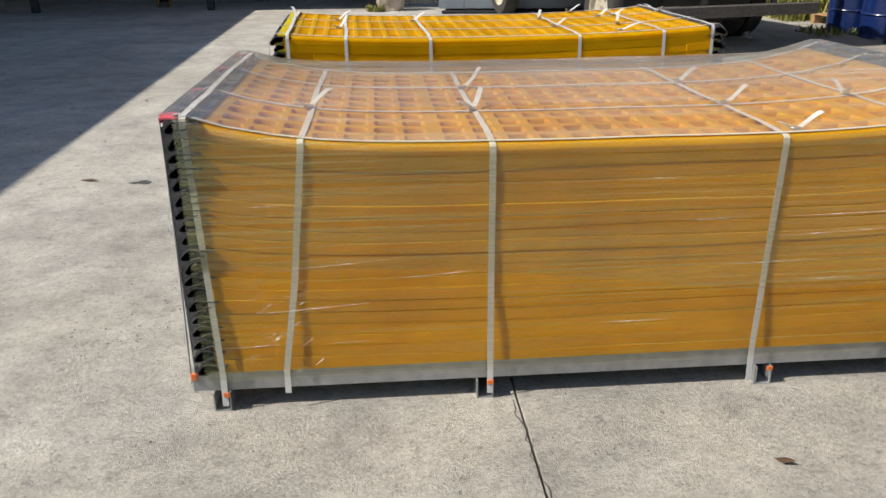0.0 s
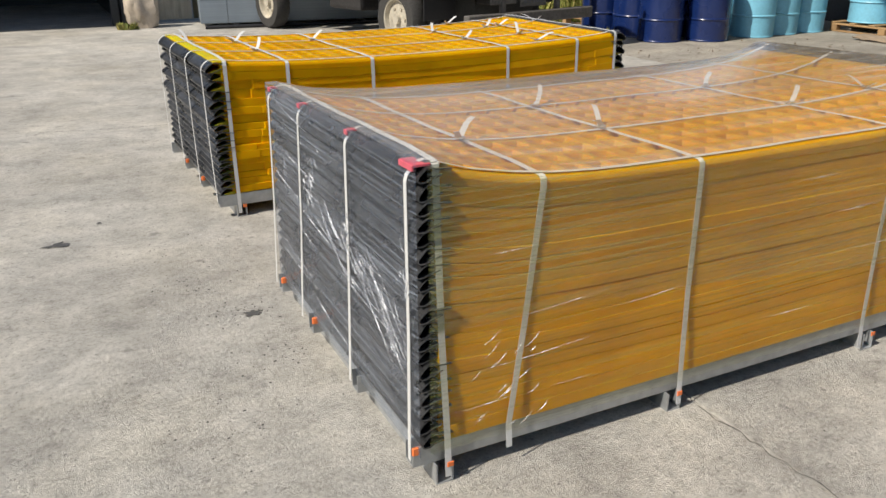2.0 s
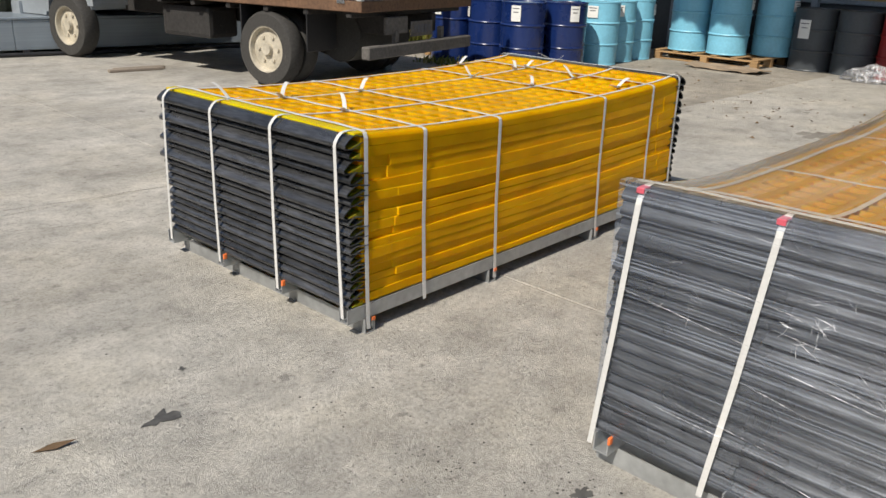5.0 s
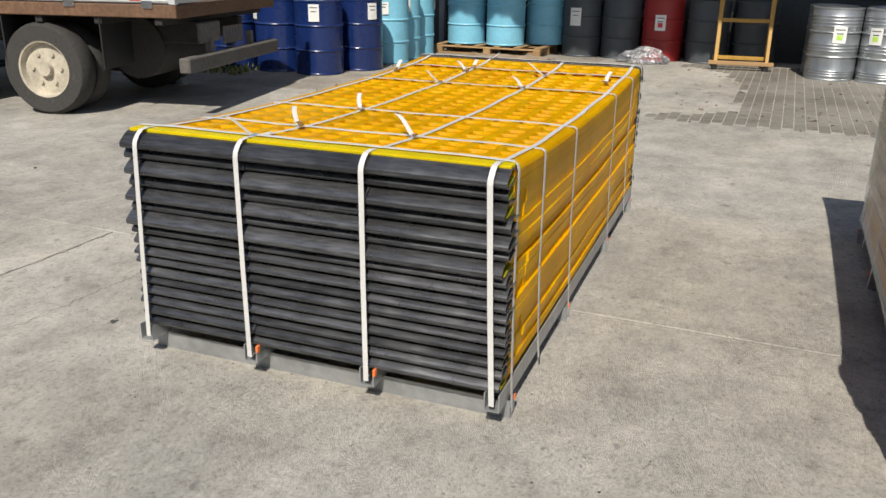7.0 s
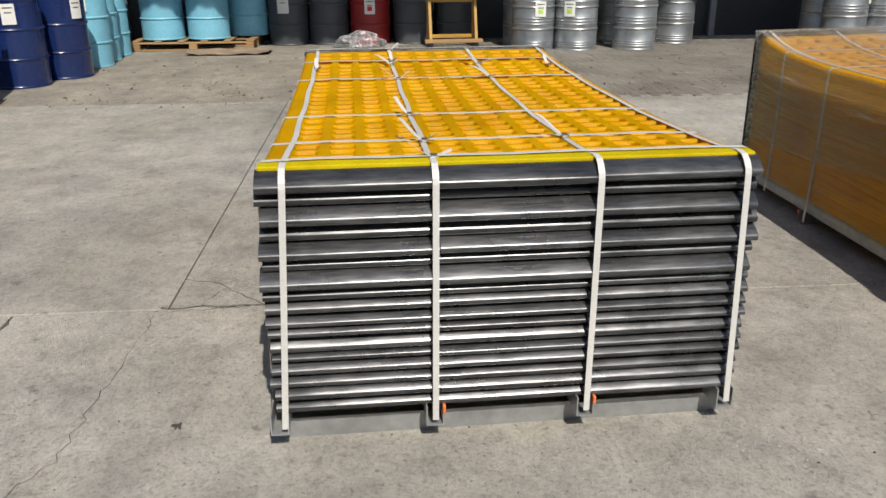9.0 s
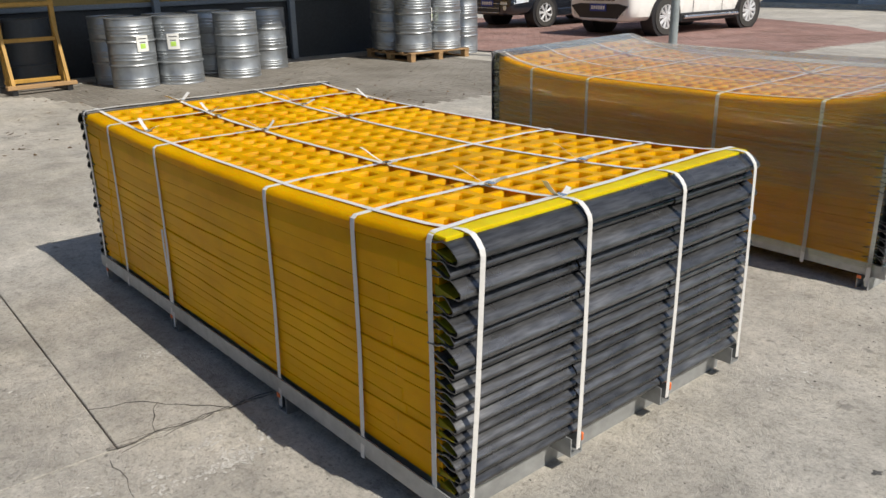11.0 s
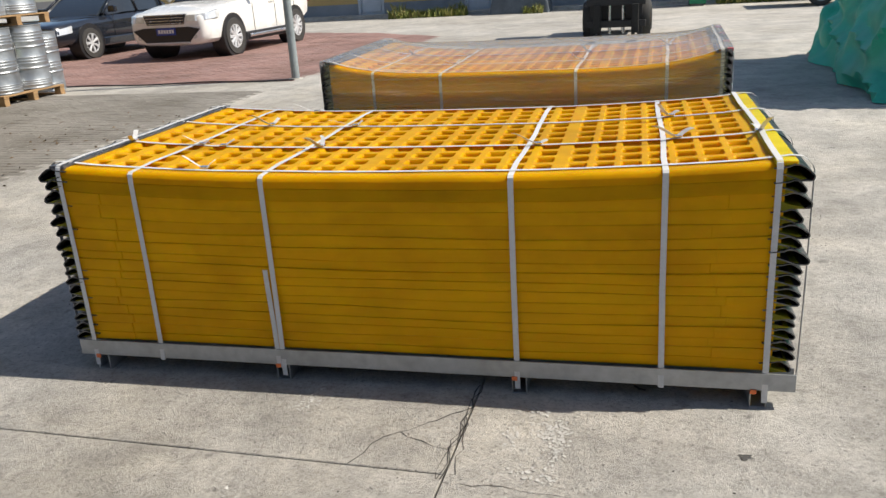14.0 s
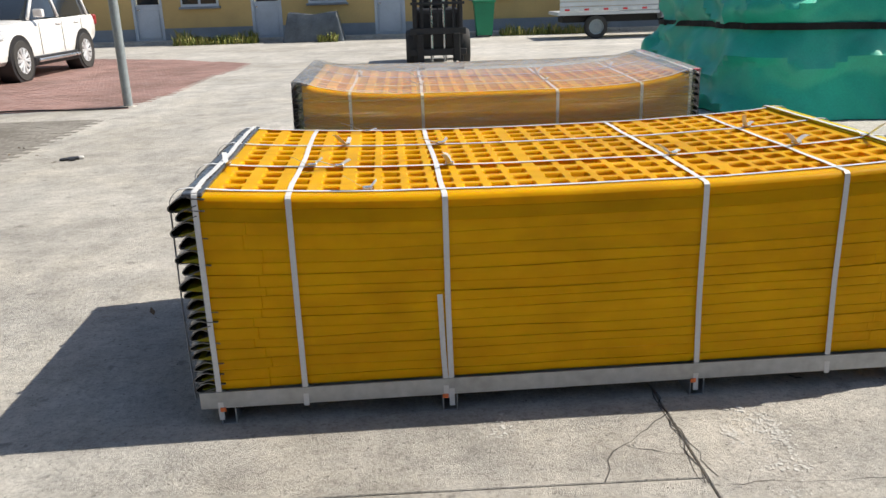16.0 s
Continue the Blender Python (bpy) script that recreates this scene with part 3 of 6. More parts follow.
# ---- panel stacks ----
def hook_mesh(h, out):
    """A bent steel hook strip: a sloping face, a tight nose low down and a lip turned back in. out is how far it stands out."""
    t, r = 0.0035, h * 0.20
    cx, cz = -out + r, -0.66 * h
    path = [(0.055, -0.22 * h), (0.015, -0.14 * h), (0.0, -0.02 * h), (-out * 0.30, -0.05 * h), (-out * 0.62, -0.24 * h)]
    for k in range(10):
        a = math.radians(140) + math.radians(140) * k / 9
        path.append((cx + r * math.cos(a), cz + r * math.sin(a)))
    path += [(-out * 0.40, -0.86 * h), (0.0, -0.70 * h), (0.03, -0.52 * h)]
    pts_a, pts_b = [], []
    for i, (x, z) in enumerate(path):
        x0, z0 = path[max(i - 1, 0)]
        x1, z1 = path[min(i + 1, len(path) - 1)]
        d = math.hypot(x1 - x0, z1 - z0) or 1
        nx, nz = -(z1 - z0) / d * t / 2, (x1 - x0) / d * t / 2
        pts_a.append((x + nx, z + nz))
        pts_b.append((x - nx, z - nz))
    return pts_a + pts_b[::-1]


def hole_sheet(bm, x0, x1, y0, y1, zt, zb, dx, soft):
    """The cast sheet of a screen panel with its rows of openings."""
    px, py, hx, hy = 0.081, 0.1015, 0.058, 0.064
    cols = []
    stops = (x0 + 0.045, 0.695 + dx, 1.36 + dx, 2.02 + dx, x1 - 0.045)
    for a, b in zip(stops, stops[1:]):
        a, b = a + 0.028, b - 0.028
        k = max(1, int((b - a + px - hx) / px))
        for c in range(k):
            u = a + (b - a - hx) * c / max(1, k - 1)
            cols.append((u, u + hx))
    rows = []
    y = y0 + 0.045
    while y + hy < y1 - 0.03:
        rows.append((y, y + hy))
        y += py
    ch = 0.005
    cols = [(a - ch, b + ch) for a, b in cols]
    rows = [(a - ch, b + ch) for a, b in rows]
    xs = sorted({x0, x1, *[v for c in cols for v in c]})
    ys = sorted({y0, y1, y0 + 0.004, y0 + 0.012, y0 + 0.022, y1 - 0.004, y1 - 0.012, y1 - 0.022, *[v for c in rows for v in c]})
    open_x = {round(a, 5) for a, _ in cols}
    open_y = {round(a, 5) for a, _ in rows}
    hole = lambda i, j: 0 <= i < len(xs) - 1 and 0 <= j < len(ys) - 1 and round(xs[i], 5) in open_x and round(ys[j], 5) in open_y
    top, bot = {}, {}
    for i, x in enumerate(xs):
        for j, y in enumerate(ys):
            far = min(y - y0, y1 - y)
            drop = 0.018 if far < 0.001 else 0.008 if far < 0.006 else 0.0025 if far < 0.016 else 0.0006 if far < 0.024 else 0.0
            drop *= soft
            wob = 0.0015 * noise.noise(Vector((x * 6, y * 6, zt(x) * 9)))
            top[i, j] = bm.verts.new((x, y, zt(x) - drop + wob))
            bot[i, j] = bm.verts.new((x, y, zb(x) + 0.0004))
    for i in range(len(xs) - 1):
        for j in range(len(ys) - 1):
            a, b, c, d = top[i, j], top[i + 1, j], top[i + 1, j + 1], top[i, j + 1]
            if hole(i, j):
                mid = (a.co + b.co + c.co + d.co) / 4
                ring = []
                for p, q in ((a, b), (b, c), (c, d), (d, a)):
                    k = rnd.uniform(0.09, 0.16)
                    ring += [bm.verts.new(p.co.lerp(q.co, k)), bm.verts.new(p.co.lerp(q.co, 1 - k))]
                for v, e in zip((b, c, d, a), (1, 3, 5, 7)):
                    bm.faces.new((ring[e], v, ring[(e + 1) % 8]))
                low, foot = [], []
                for v in ring:
                    w = mid + (v.co - mid) * 0.87
                    low.append(bm.verts.new((w.x, w.y, w.z - 0.006)))
                    foot.append(bm.verts.new((mid.x + (v.co.x - mid.x) * 0.80, mid.y + (v.co.y - mid.y) * 0.80, zb(w.x) + 0.0004)))
                for e in range(8):
                    g = (e + 1) % 8
                    f = bm.faces.new((ring[e], ring[g], low[g], low[e]))
                    f.smooth = True
                    f = bm.faces.new((low[e], low[g], foot[g], foot[e]))
                    f.smooth = True
                continue
            f = bm.faces.new((a, b, c, d))
            f.smooth = ys[j] < y0 + 0.02 or ys[j + 1] > y1 - 0.02
            bm.faces.new((bot[i, j], bot[i, j + 1], bot[i + 1, j + 1], bot[i + 1, j]))
    nx, ny = len(xs) - 1, len(ys) - 1
    for i in range(nx):
        bm.faces.new((top[i, 0], bot[i, 0], bot[i + 1, 0], top[i + 1, 0]))
        bm.faces.new((top[i + 1, ny], bot[i + 1, ny], bot[i, ny], top[i, ny]))
    for j in range(ny):
        bm.faces.new((top[0, j + 1], bot[0, j + 1], bot[0, j], top[0, j]))
        bm.faces.new((top[nx, j], bot[nx, j], bot[nx, j + 1], top[nx, j + 1]))


def solid_sheet(bm, x0, x1, y0, y1, zb, zt, seed, step, loose):
    """A lower sheet: only its edges show, a little uneven, with the stepped flange near the ends."""
    xs = sorted([x0 + (x1 - x0) * i / 26 for i in range(27)] + [x0 + step, x0 + step + 0.004, x1 - step, x1 - step - 0.004])
    r1, r2 = rnd.choice((-0.013, -0.010, -0.007, -0.004, -0.001, 0.001)) * loose, rnd.uniform(-0.005, -0.0005) * loose
    s1, s2 = rnd.uniform(-0.007, 0.003), rnd.uniform(-0.003, 0.003)
    lean = rnd.uniform(-0.004, 0.004)
    rows = []
    edge = rnd.choice((0.0005, 0.0008, 0.0012, 0.0024))
    for x in xs:
        end = 1.0 if (x < x0 + step + 0.002) else 0.0
        end2 = 1.0 if (x > x1 - step - 0.002) else 0.0
        wa = (0.0035 * noise.noise(Vector((x * 2.2, seed, 0))) + s1 * end + 0.003 * end2 + lean * (x - x0) / (x1 - x0)) * loose + r1
        wb = (0.0035 * noise.noise(Vector((x * 2.2, seed, 5))) + s2 * end + 0.003 * end2) * loose + r2
        zw = 0.0
        a, b = zb(x) + 0.0003 + zw, zt(x) - 0.0003 + zw
        c = edge
        ya, yb = y0 - wa, y1 + wb
        prof = [(ya + c, a), (yb - c, a), (yb, a + c), (yb, b - c), (yb - c, b), (ya + c, b), (ya, b - c), (ya, a + c)]
        rows.append([bm.verts.new((x, y, z)) for y, z in prof])
    for p, q in zip(rows, rows[1:]):
        for i in range(8):
            bm.faces.new((p[i], p[(i + 1) % 8], q[(i + 1) % 8], q[i]))
    bm.faces.new(rows[0][::-1])
    bm.faces.new(rows[-1])


def channel(bm, axis, a, b, u, z0, w, h, down):
    """A steel U channel."""
    t = 0.004
    if down:
        pts = [(u - w / 2, z0), (u - w / 2 + t, z0), (u - w / 2 + t, z0 + h - t), (u + w / 2 - t, z0 + h - t), (u + w / 2 - t, z0), (u + w / 2, z0), (u + w / 2, z0 + h), (u - w / 2, z0 + h)]
    else:
        pts = [(u - w / 2, z0), (u + w / 2, z0), (u + w / 2, z0 + h), (u + w / 2 - t, z0 + h), (u + w / 2 - t, z0 + t), (u - w / 2 + t, z0 + t), (u - w / 2 + t, z0 + h), (u - w / 2, z0 + h)]
    extrude_profile(bm, pts, axis, a, b)


def panel_stack(ox, oy, length, width, layers, zmid, zend, feet_x, feet_y, cross, along, tails, big_top, label, orange_at, shift, sag, turn=0.0):
    """A strapped stack of screen panels on a steel pallet. Own origin: the left front corner of the sheets."""
    st = thing("panel_stack", ox, oy, 0, turn, label, "panel stack", "strapped stacks of screen panels")
    z0 = 0.1235

    def height(x):
        u = abs(2 * (x - shift) / length - 1)
        return zmid + (zend - zmid) * min(1.0, u) ** sag

    for fx in feet_x:
        bm = bm_new()
        channel(bm, "y", -0.015, width + 0.015, fx, 0.0, 0.052, 0.062, False)
        ch = part("cross_channel", bm, GALV, st)
    for k, fy in enumerate(feet_y):
        bm = bm_new()
        channel(bm, "x", -0.055, length + 0.035, fy, 0.0625, 0.05, 0.06, False)
        ch = part("runner_channel", bm, GALV, st)
        if k in orange_at:
            bm = bm_new()
            bxb(bm, -0.058, -0.038, fy - 0.030, fy - 0.021, 0.100, 0.126, 0.003)
            part("corner_tape", bm, ORANGE, ch, "torn orange corner tape")
    for fx in feet_x:
        for fy in (-0.018, width + 0.018):
            bm = bm_new()
            bxb(bm, fx + 0.006, fx + 0.026, fy - 0.002, fy + 0.002, 0.050, 0.066, 0.0015)
            part("corner_tape", bm, ORANGE, st, "torn orange corner tape")
    heights = [1.0 + (0.25 if i >= layers - big_top else 0.0) for i in range(layers)]
    total = sum(heights)
    cum = [0.0]
    for h in heights:
        cum.append(cum[-1] + h / total)
    for i in range(layers):
        lo, hi = cum[i], cum[i + 1]
        wave = lambda x, j: 0.0 if j in (0, layers) else 0.0095 * noise.noise(Vector((x * 1.4, j * 0.83, ox))) + 0.002 * noise.noise(Vector((x * 5, j * 2.1, ox)))
        zb = lambda x, f=lo, j=i: z0 + (height(x) - z0) * (f * 0.85 + 0.15 * j / layers) + wave(x, j)
        zt = lambda x, f=hi, j=i + 1: z0 + (height(x) - z0) * (f * 0.85 + 0.15 * j / layers) + wave(x, j)
        pan = new("screen_panel")
        pan.parent = st
        bm = bm_new()
        if i >= layers - 2:
            hole_sheet(bm, 0.02, length - 0.02, 0.0, width, zt, zb, 0.0 if i == layers - 1 else 0.03, 1.0 if i == layers - 1 else 0.05)
        else:
            solid_sheet(bm, 0.02, length - 0.02, 0.0, width, zb, zt, i + ox * 7, 0.17 + rnd.uniform(-0.03, 0.03), 1.0 if big_top else 0.14)
        part("sheet", bm, PU_TOP if i >= layers - 2 else PU, pan)
        if i == layers - 1:
            inner = 0.052 if big_top else 0.024
            for xa, xb in ((-0.012, inner), (length - inner, length + 0.012)):
                bm = bm_new()
                zz = zt(0.0 if xa < 0.5 else length)
                bxb(bm, xa, xb, 0.002, width - 0.002, zz - 0.010, zz + 0.0045, 0.004, 2)
                part("edge_band", bm, *((PU_EDGE, pan, "yellow-green bonded edge band") if big_top and xa < 0.5 else (STEEL, pan, "dark steel edge flange")))
        for end in (0, 1):
            zh = zt(0.0 if end == 0 else length) - 0.003
            upper, odd = i >= layers - big_top, (layers - 1 - i) % 2
            h = (zt(0.0) - zb(0.0)) * ((1.08 if odd else 1.22) if upper else rnd.uniform(0.96, 1.08))
            out = ((0.040 if odd else 0.061) if upper else 0.044 if big_top else 0.037) + rnd.uniform(-0.004, 0.002)
            pts = hook_mesh(h, out)
            core = [(0.03, -0.98 * h), (-out * 0.62, -0.80 * h), (-out * 0.50, -0.74 * h), (0.0, -0.64 * h), (0.03, -0.45 * h)]
            if end:
                pts, core = [[(length - u, z) for u, z in line] for line in (pts, core)]
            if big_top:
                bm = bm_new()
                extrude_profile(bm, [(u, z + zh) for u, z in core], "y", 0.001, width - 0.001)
                part("cast_lip", bm, PU_LIP, pan, "yellow cast lip darkened to olive for the shade inside the hook")
            ya = rnd.uniform(-0.012, 0.004)
            yb = width + rnd.uniform(-0.004, 0.012)
            cuts = [ya] + [y + rnd.uniform(-0.01, 0.01) for y, _ in along[1:3]] + [yb]
            for ya, yb in zip(cuts, cuts[1:]):
                bm = bm_new()
                dx, dz = rnd.uniform(-0.004, 0.004), rnd.uniform(-0.0025, 0.0025)
                extrude_profile(bm, [(u + dx, z + zh + dz) for u, z in pts], "y", ya, yb - 0.002)
                for f in bm.faces:
                    f.smooth = len(f.verts) == 4
                part("hook_strip", bm, STEEL, pan, "dark oiled steel hook strip")
    w = 0.0185
    # straps across the stack
    for sx, sb in cross:
        at_end = min(sx, length - sx) < 0.08
        near = 0.007 if at_end and big_top else 0.003
        zt = height(0.0) + 0.0075 if at_end else height(sx) + 0.001
        foot = 0.02 if min(abs(sx - f) for f in feet_x) < 0.06 else 0.055
        lean = sb - sx
        pts = [(sx + lean, -0.018, foot), (sx + lean, -0.012, 0.13), (sx + lean / 2, -near, zt * 0.5), (sx, -near, zt - 0.026), (sx, -0.001, zt - 0.008), (sx, 0.010, zt - 0.0005)]
        for q in range(1, 8):
            pts.append((sx + 0.004 * math.sin(q), width * q / 8, zt + 0.001 + 0.002 * (q % 2)))
        pts += [(sx, width - 0.010, zt - 0.0005), (sx, width + 0.001, zt - 0.008), (sx, width + near, zt - 0.026), (sx, width + near, zt * 0.5), (sx - 0.003, width + 0.012, 0.13), (sx - 0.004, width + 0.018, foot)]
        bm = bm_new()
        ribbon(bm, pts, (1, 0, 0), w)
        part("cross_strap", bm, STRAP, st)
    for sy, sb in along:
        lean = sb - sy
        ze, zr = height(0.0) + 0.004, height(length) + 0.004
        eo, em = (0.068, 0.066) if big_top else (0.050, 0.055)
        pts = [(-0.061, sy + lean, 0.085), (-(eo + em) / 2, sy + lean * 0.5, ze * 0.5), (-eo, sy, ze - 0.045), (-eo + 0.004, sy, ze - 0.030), (-eo + 0.018, sy, ze - 0.012), (-eo + 0.036, sy, ze + 0.001)]
        for q in range(0, 21):
            x = length * q / 20
            pts.append((x, sy + 0.003 * math.sin(q * 1.3), height(x) + (0.008 if q in (0, 20) else 0.003) + (0.0005 if q % 3 else 0.0)))
        pts += [(length + eo - 0.036, sy, zr + 0.001), (length + eo - 0.018, sy, zr - 0.012), (length + eo - 0.004, sy, zr - 0.030), (length + eo, sy, zr - 0.045), (length + (eo + em) / 2, sy + lean * 0.5, zr * 0.5), (length + 0.058, sy + lean, 0.085)]
        bm = bm_new()
        ribbon(bm, pts, (0, 1, 0), w * 0.92)
        part("long_strap", bm, STRAP, st)
    # knots with loose curled ends
    for tx, ty, a in tails:
        bm = bm_new()
        z = height(tx) + 0.008
        d = Vector((math.cos(a), math.sin(a), 0))
        s = Vector((-d.y, d.x, 0))
        for sgn, l in ((1, rnd.uniform(0.09, 0.15)), (-1, rnd.uniform(0.03, 0.07))):
            pts, rise, curl = [], rnd.uniform(0.35, 0.85), rnd.uniform(-0.03, 0.03)
            for q in range(10):
                f = q / 9
                up = l * rise * (f ** 1.4) * (1 - 0.35 * f * f)
                pts.append(Vector((tx, ty, z)) + d * sgn * l * (f - 0.25 * f * f * rise) + Vector((0, 0, up)) + s * curl * f * f)
            ribbon(bm, pts, s + Vector((0, 0, 0.15 * sgn)), 0.018)
        tl = part("strap_tail", bm, STRAP, st, "loose curled strap ends")
        bm = bm_new()
        bxb(bm, tx - 0.016, tx + 0.016, ty - 0.011, ty + 0.011, z - 0.002, z + 0.006, 0.002)
        part("strap_seal", bm, CHROME, tl, "crimped metal strap seal")
    return st, height


B_OX, B_OY, B_L, B_W = -0.53, 4.706, 2.52, 1.305
TAILS_B = [(1.435, 4.80, 0.2), (1.52, 5.13, 1.2), (1.94, 5.56, 1.9), (1.63, 5.56, 0.3), (1.53, 5.57, 0.6), (1.42, 5.93, 0.2), (1.12, 5.56, 1.4), (0.27, 5.57, 0.7), (-0.22, 5.56, 0.9), (-0.49, 5.56, 1.6), (1.12, 5.14, 0.5), (-0.21, 5.14, 0.8)]
stack_b, _ = panel_stack(
    B_OX, B_OY, B_L, B_W, 17, 0.768, 0.808, [x - B_OX for x in (-0.475, 0.298, 1.175, 1.935)], [0.02, 0.435, 0.865, B_W - 0.01],
    [(x - B_OX, x - B_OX + 0.004) for x in (-0.490, -0.168, 0.308, 1.172, 1.672, 1.962)], [(y - B_OY, b - B_OY) for y, b in ((4.75, 4.725), (5.14, 5.14), (5.565, 5.57), (5.945, 5.985))],
    [(x - B_OX, y - B_OY, a) for x, y, a in TAILS_B], 7,
    "strapped yellow polyurethane screen panels with dark steel hooks on a pallet", (1, 2), 0.0, 2.6, 1.7)

# A second, short strap end beside the middle strap
bm = bm_new()
bx0 = 1.199 - B_OX
ribbon(bm, [(bx0, B_W + 0.004, 0.43), (bx0 - 0.002, B_W + 0.006, 0.36), (bx0 - 0.006, B_W + 0.005, 0.22), (bx0 - 0.010, B_W + 0.012, 0.13), (bx0 - 0.012, B_W + 0.018, 0.05)], (1, 0, 0), 0.018)
part("loose_strap_end", bm, STRAP, stack_b, "short loose end of white strapping")

A_OX, A_OY, A_L, A_W = -0.53, 2.235, 2.44, 1.33
TAILS_A = [(-0.22, 2.68, 0.9), (0.31, 2.70, 1.1), (1.16, 2.69, 0.4), (1.58, 2.70, 1.4), (0.32, 3.12, 0.6), (1.16, 3.13, 0.8), (1.2, 2.28, 0.2)]
stack_a, height_a = panel_stack(
    A_OX, A_OY, A_L, A_W, 19, 0.805, 0.898, [x - A_OX for x in (-0.50, 0.30, 1.19, 1.87)], [0.03, 0.45, 0.90, A_W - 0.03],
    [(x - A_OX, b - A_OX) for x, b in ((-0.515, -0.49), (-0.212, -0.30), (0.315, 0.315), (1.155, 1.14), (1.60, 1.60))], [(y - A_OY, b - A_OY) for y, b in ((2.265, 2.25), (2.685, 2.71), (3.14, 3.22), (3.51, 3.57))],
    [(x - A_OX, y - A_OY, a) for x, y, a in TAILS_A], 0,
    "yellow polyurethane screen panels on a pallet wrapped in clear film", (0, 2, 3), 0.0, 4.5)
for y in (2.265, 2.685, 3.14, 3.51):
    bm = bm_new()
    yy = y - A_OY
    wd = 0.078 if y < 2.3 else 0.022
    bxb(bm, -0.040, 0.004, yy - wd * 0.4, yy + wd * 0.6, height_a(0) - 0.003, height_a(0) + 0.0042, 0.0015)
    bxb(bm, -0.046, -0.040, yy - wd * 0.4, yy + wd * 0.6, height_a(0) - 0.012, height_a(0) + 0.0030, 0.0012)
    part("corner_tape", bm, PINK, stack_a, "pink tape under the strap")


def film_shell():
    """The stretch film: sides drawn round the stack, the top drawn flat from end to end."""
    x0, x1, y0, y1 = -0.041, A_L + 0.041, -0.013, A_W + 0.013
    zt_end = height_a(0) + 0.013

    def edge_z(x):
        return min(zt_end, height_a(min(max(x, 0), A_L)) + 0.016)

    def wrinkle(p, k=1.0):
        return 0.0035 * k * noise.noise(Vector((p[0] * 1.5, p[1] * 1.5, p[2] * 22))) + 0.002 * k * noise.noise(Vector((p[0] * 9, p[1] * 9, p[2] * 40)))

    levels = 26
    for name, a, b, axis, at, out, material, zl in (("film_front", x0 + 0.030, x1 - 0.030, "x", y0, -1, FILM_SIDE, 0.10), ("film_back", x0 + 0.030, x1 - 0.030, "x", y1, 1, FILM_SIDE, 0.10), ("film_end", y0, y1, "y", x0, -1, FILM_END, 0.10), ("film_end", y0, y1, "y", x1, 1, FILM_END, 0.10),
                                                    ("upper_wrap", x0 + 0.035, x1 - 0.035, "x", y0 - 0.004, -1, FILM_UPPER, 0.46), ("upper_wrap", x0 + 0.035, x1 - 0.035, "x", y1 + 0.004, 1, FILM_UPPER, 0.46)):
        bm = bm_new()
        n = 70 if axis == "x" else 44
        grid = []
        for i in range(n + 1):
            u = a + (b - a) * i / n
            col = []
            zt = edge_z(u) if axis == "x" else zt_end
            for j in range(levels + 1):
                f = j / levels
                low = zl if zl < 0.2 else zl + 0.10 * noise.noise(Vector((u * 0.9, 3.0, at))) - 0.05 * u
                top_z = zt if zl < 0.2 else zt - 0.012
                z = low + (top_z - low) * f
                p = (u, at, z) if axis == "x" else (at, u, z)
                d = out * (abs(wrinkle(p)) + (0.004 if 0 < j < levels else 0.0))
                if axis == "x":
                    pull = min(1, (u - a) / 0.05, (b - u) / 0.05)
                    q = (u, at + d * max(0, pull), z)
                else:
                    pull = min(1, (u - a) / 0.03, (b - u) / 0.03)
                    q = (at + d * max(0, pull), u, z)
                col.append(bm.verts.new(q))
            grid.append(col)
        for i in range(n):
            for j in range(levels):
                f = bm.faces.new((grid[i][j], grid[i + 1][j], grid[i + 1][j + 1], grid[i][j + 1]))
                f.smooth = True
        ob = part(name, bm, material, stack_a, "clear wrinkled stretch film")
        ob.visible_shadow = False
    bm = bm_new()
    grid = []
    n, m = 60, 30
    for i in range(n + 1):
        x = x0 + (x1 - x0) * i / n
        col = []
        for j in range(m + 1):
            v = -1 + 2 * j / m
            wgt = abs(v) ** 3
            z = edge_z(x) * wgt + (zt_end + 0.002) * (1 - wgt)
            z -= 0.012 * (1 - abs(v)) * math.sin(math.pi * i / n)
            if 0 < j < m and 0 < i < n:
                z += 0.003 * noise.noise(Vector((x * 3, v * 9, 1.0)))
            col.append(bm.verts.new((x, y0 + (y1 - y0) * j / m, max(z, height_a(min(max(x, 0), A_L)) + 0.012))))
        grid.append(col)
    for i in range(n):
        for j in range(m):
            f = bm.faces.new((grid[i][j], grid[i + 1][j], grid[i + 1][j + 1], grid[i][j + 1]))
            f.smooth = True
    ob = part("film_top", bm, FILM_TOP, stack_a, "clear stretch film drawn over the top")
    ob.visible_shadow = False


film_shell()

# Pleats where the film was drawn tight
def creases(name, make, count, width):
    bm = bm_new()
    for _ in range(count):
        a, b, n = make()
        a, b, n = Vector(a), Vector(b), Vector(n)
        d = (b - a).normalized()
        s = d.cross(n).normalized() * width * rnd.uniform(0.4, 1.0)
        k = 7
        rows = []
        for i in range(k + 1):
            f = i / k
            p = a.lerp(b, f) + n * (0.0065 + 0.003 * math.sin(f * math.pi)) + s * 1.5 * math.sin(f * 9 + a.y * 30)
            taper = math.sin(math.pi * min(max(f, 0.04), 0.96))
            rows.append((bm.verts.new(p - s * taper), bm.verts.new(p + n * 0.003 * taper), bm.verts.new(p + s * taper)))
        for p, q in zip(rows, rows[1:]):
            bm.faces.new((p[0], p[1], q[1], q[0]))
            bm.faces.new((p[1], p[2], q[2], q[1]))
    ob = tagged(part(name, bm, CREASE, stack_a, "tight pleats in the stretch film"), kind="stuff")
    ob.visible_shadow = False


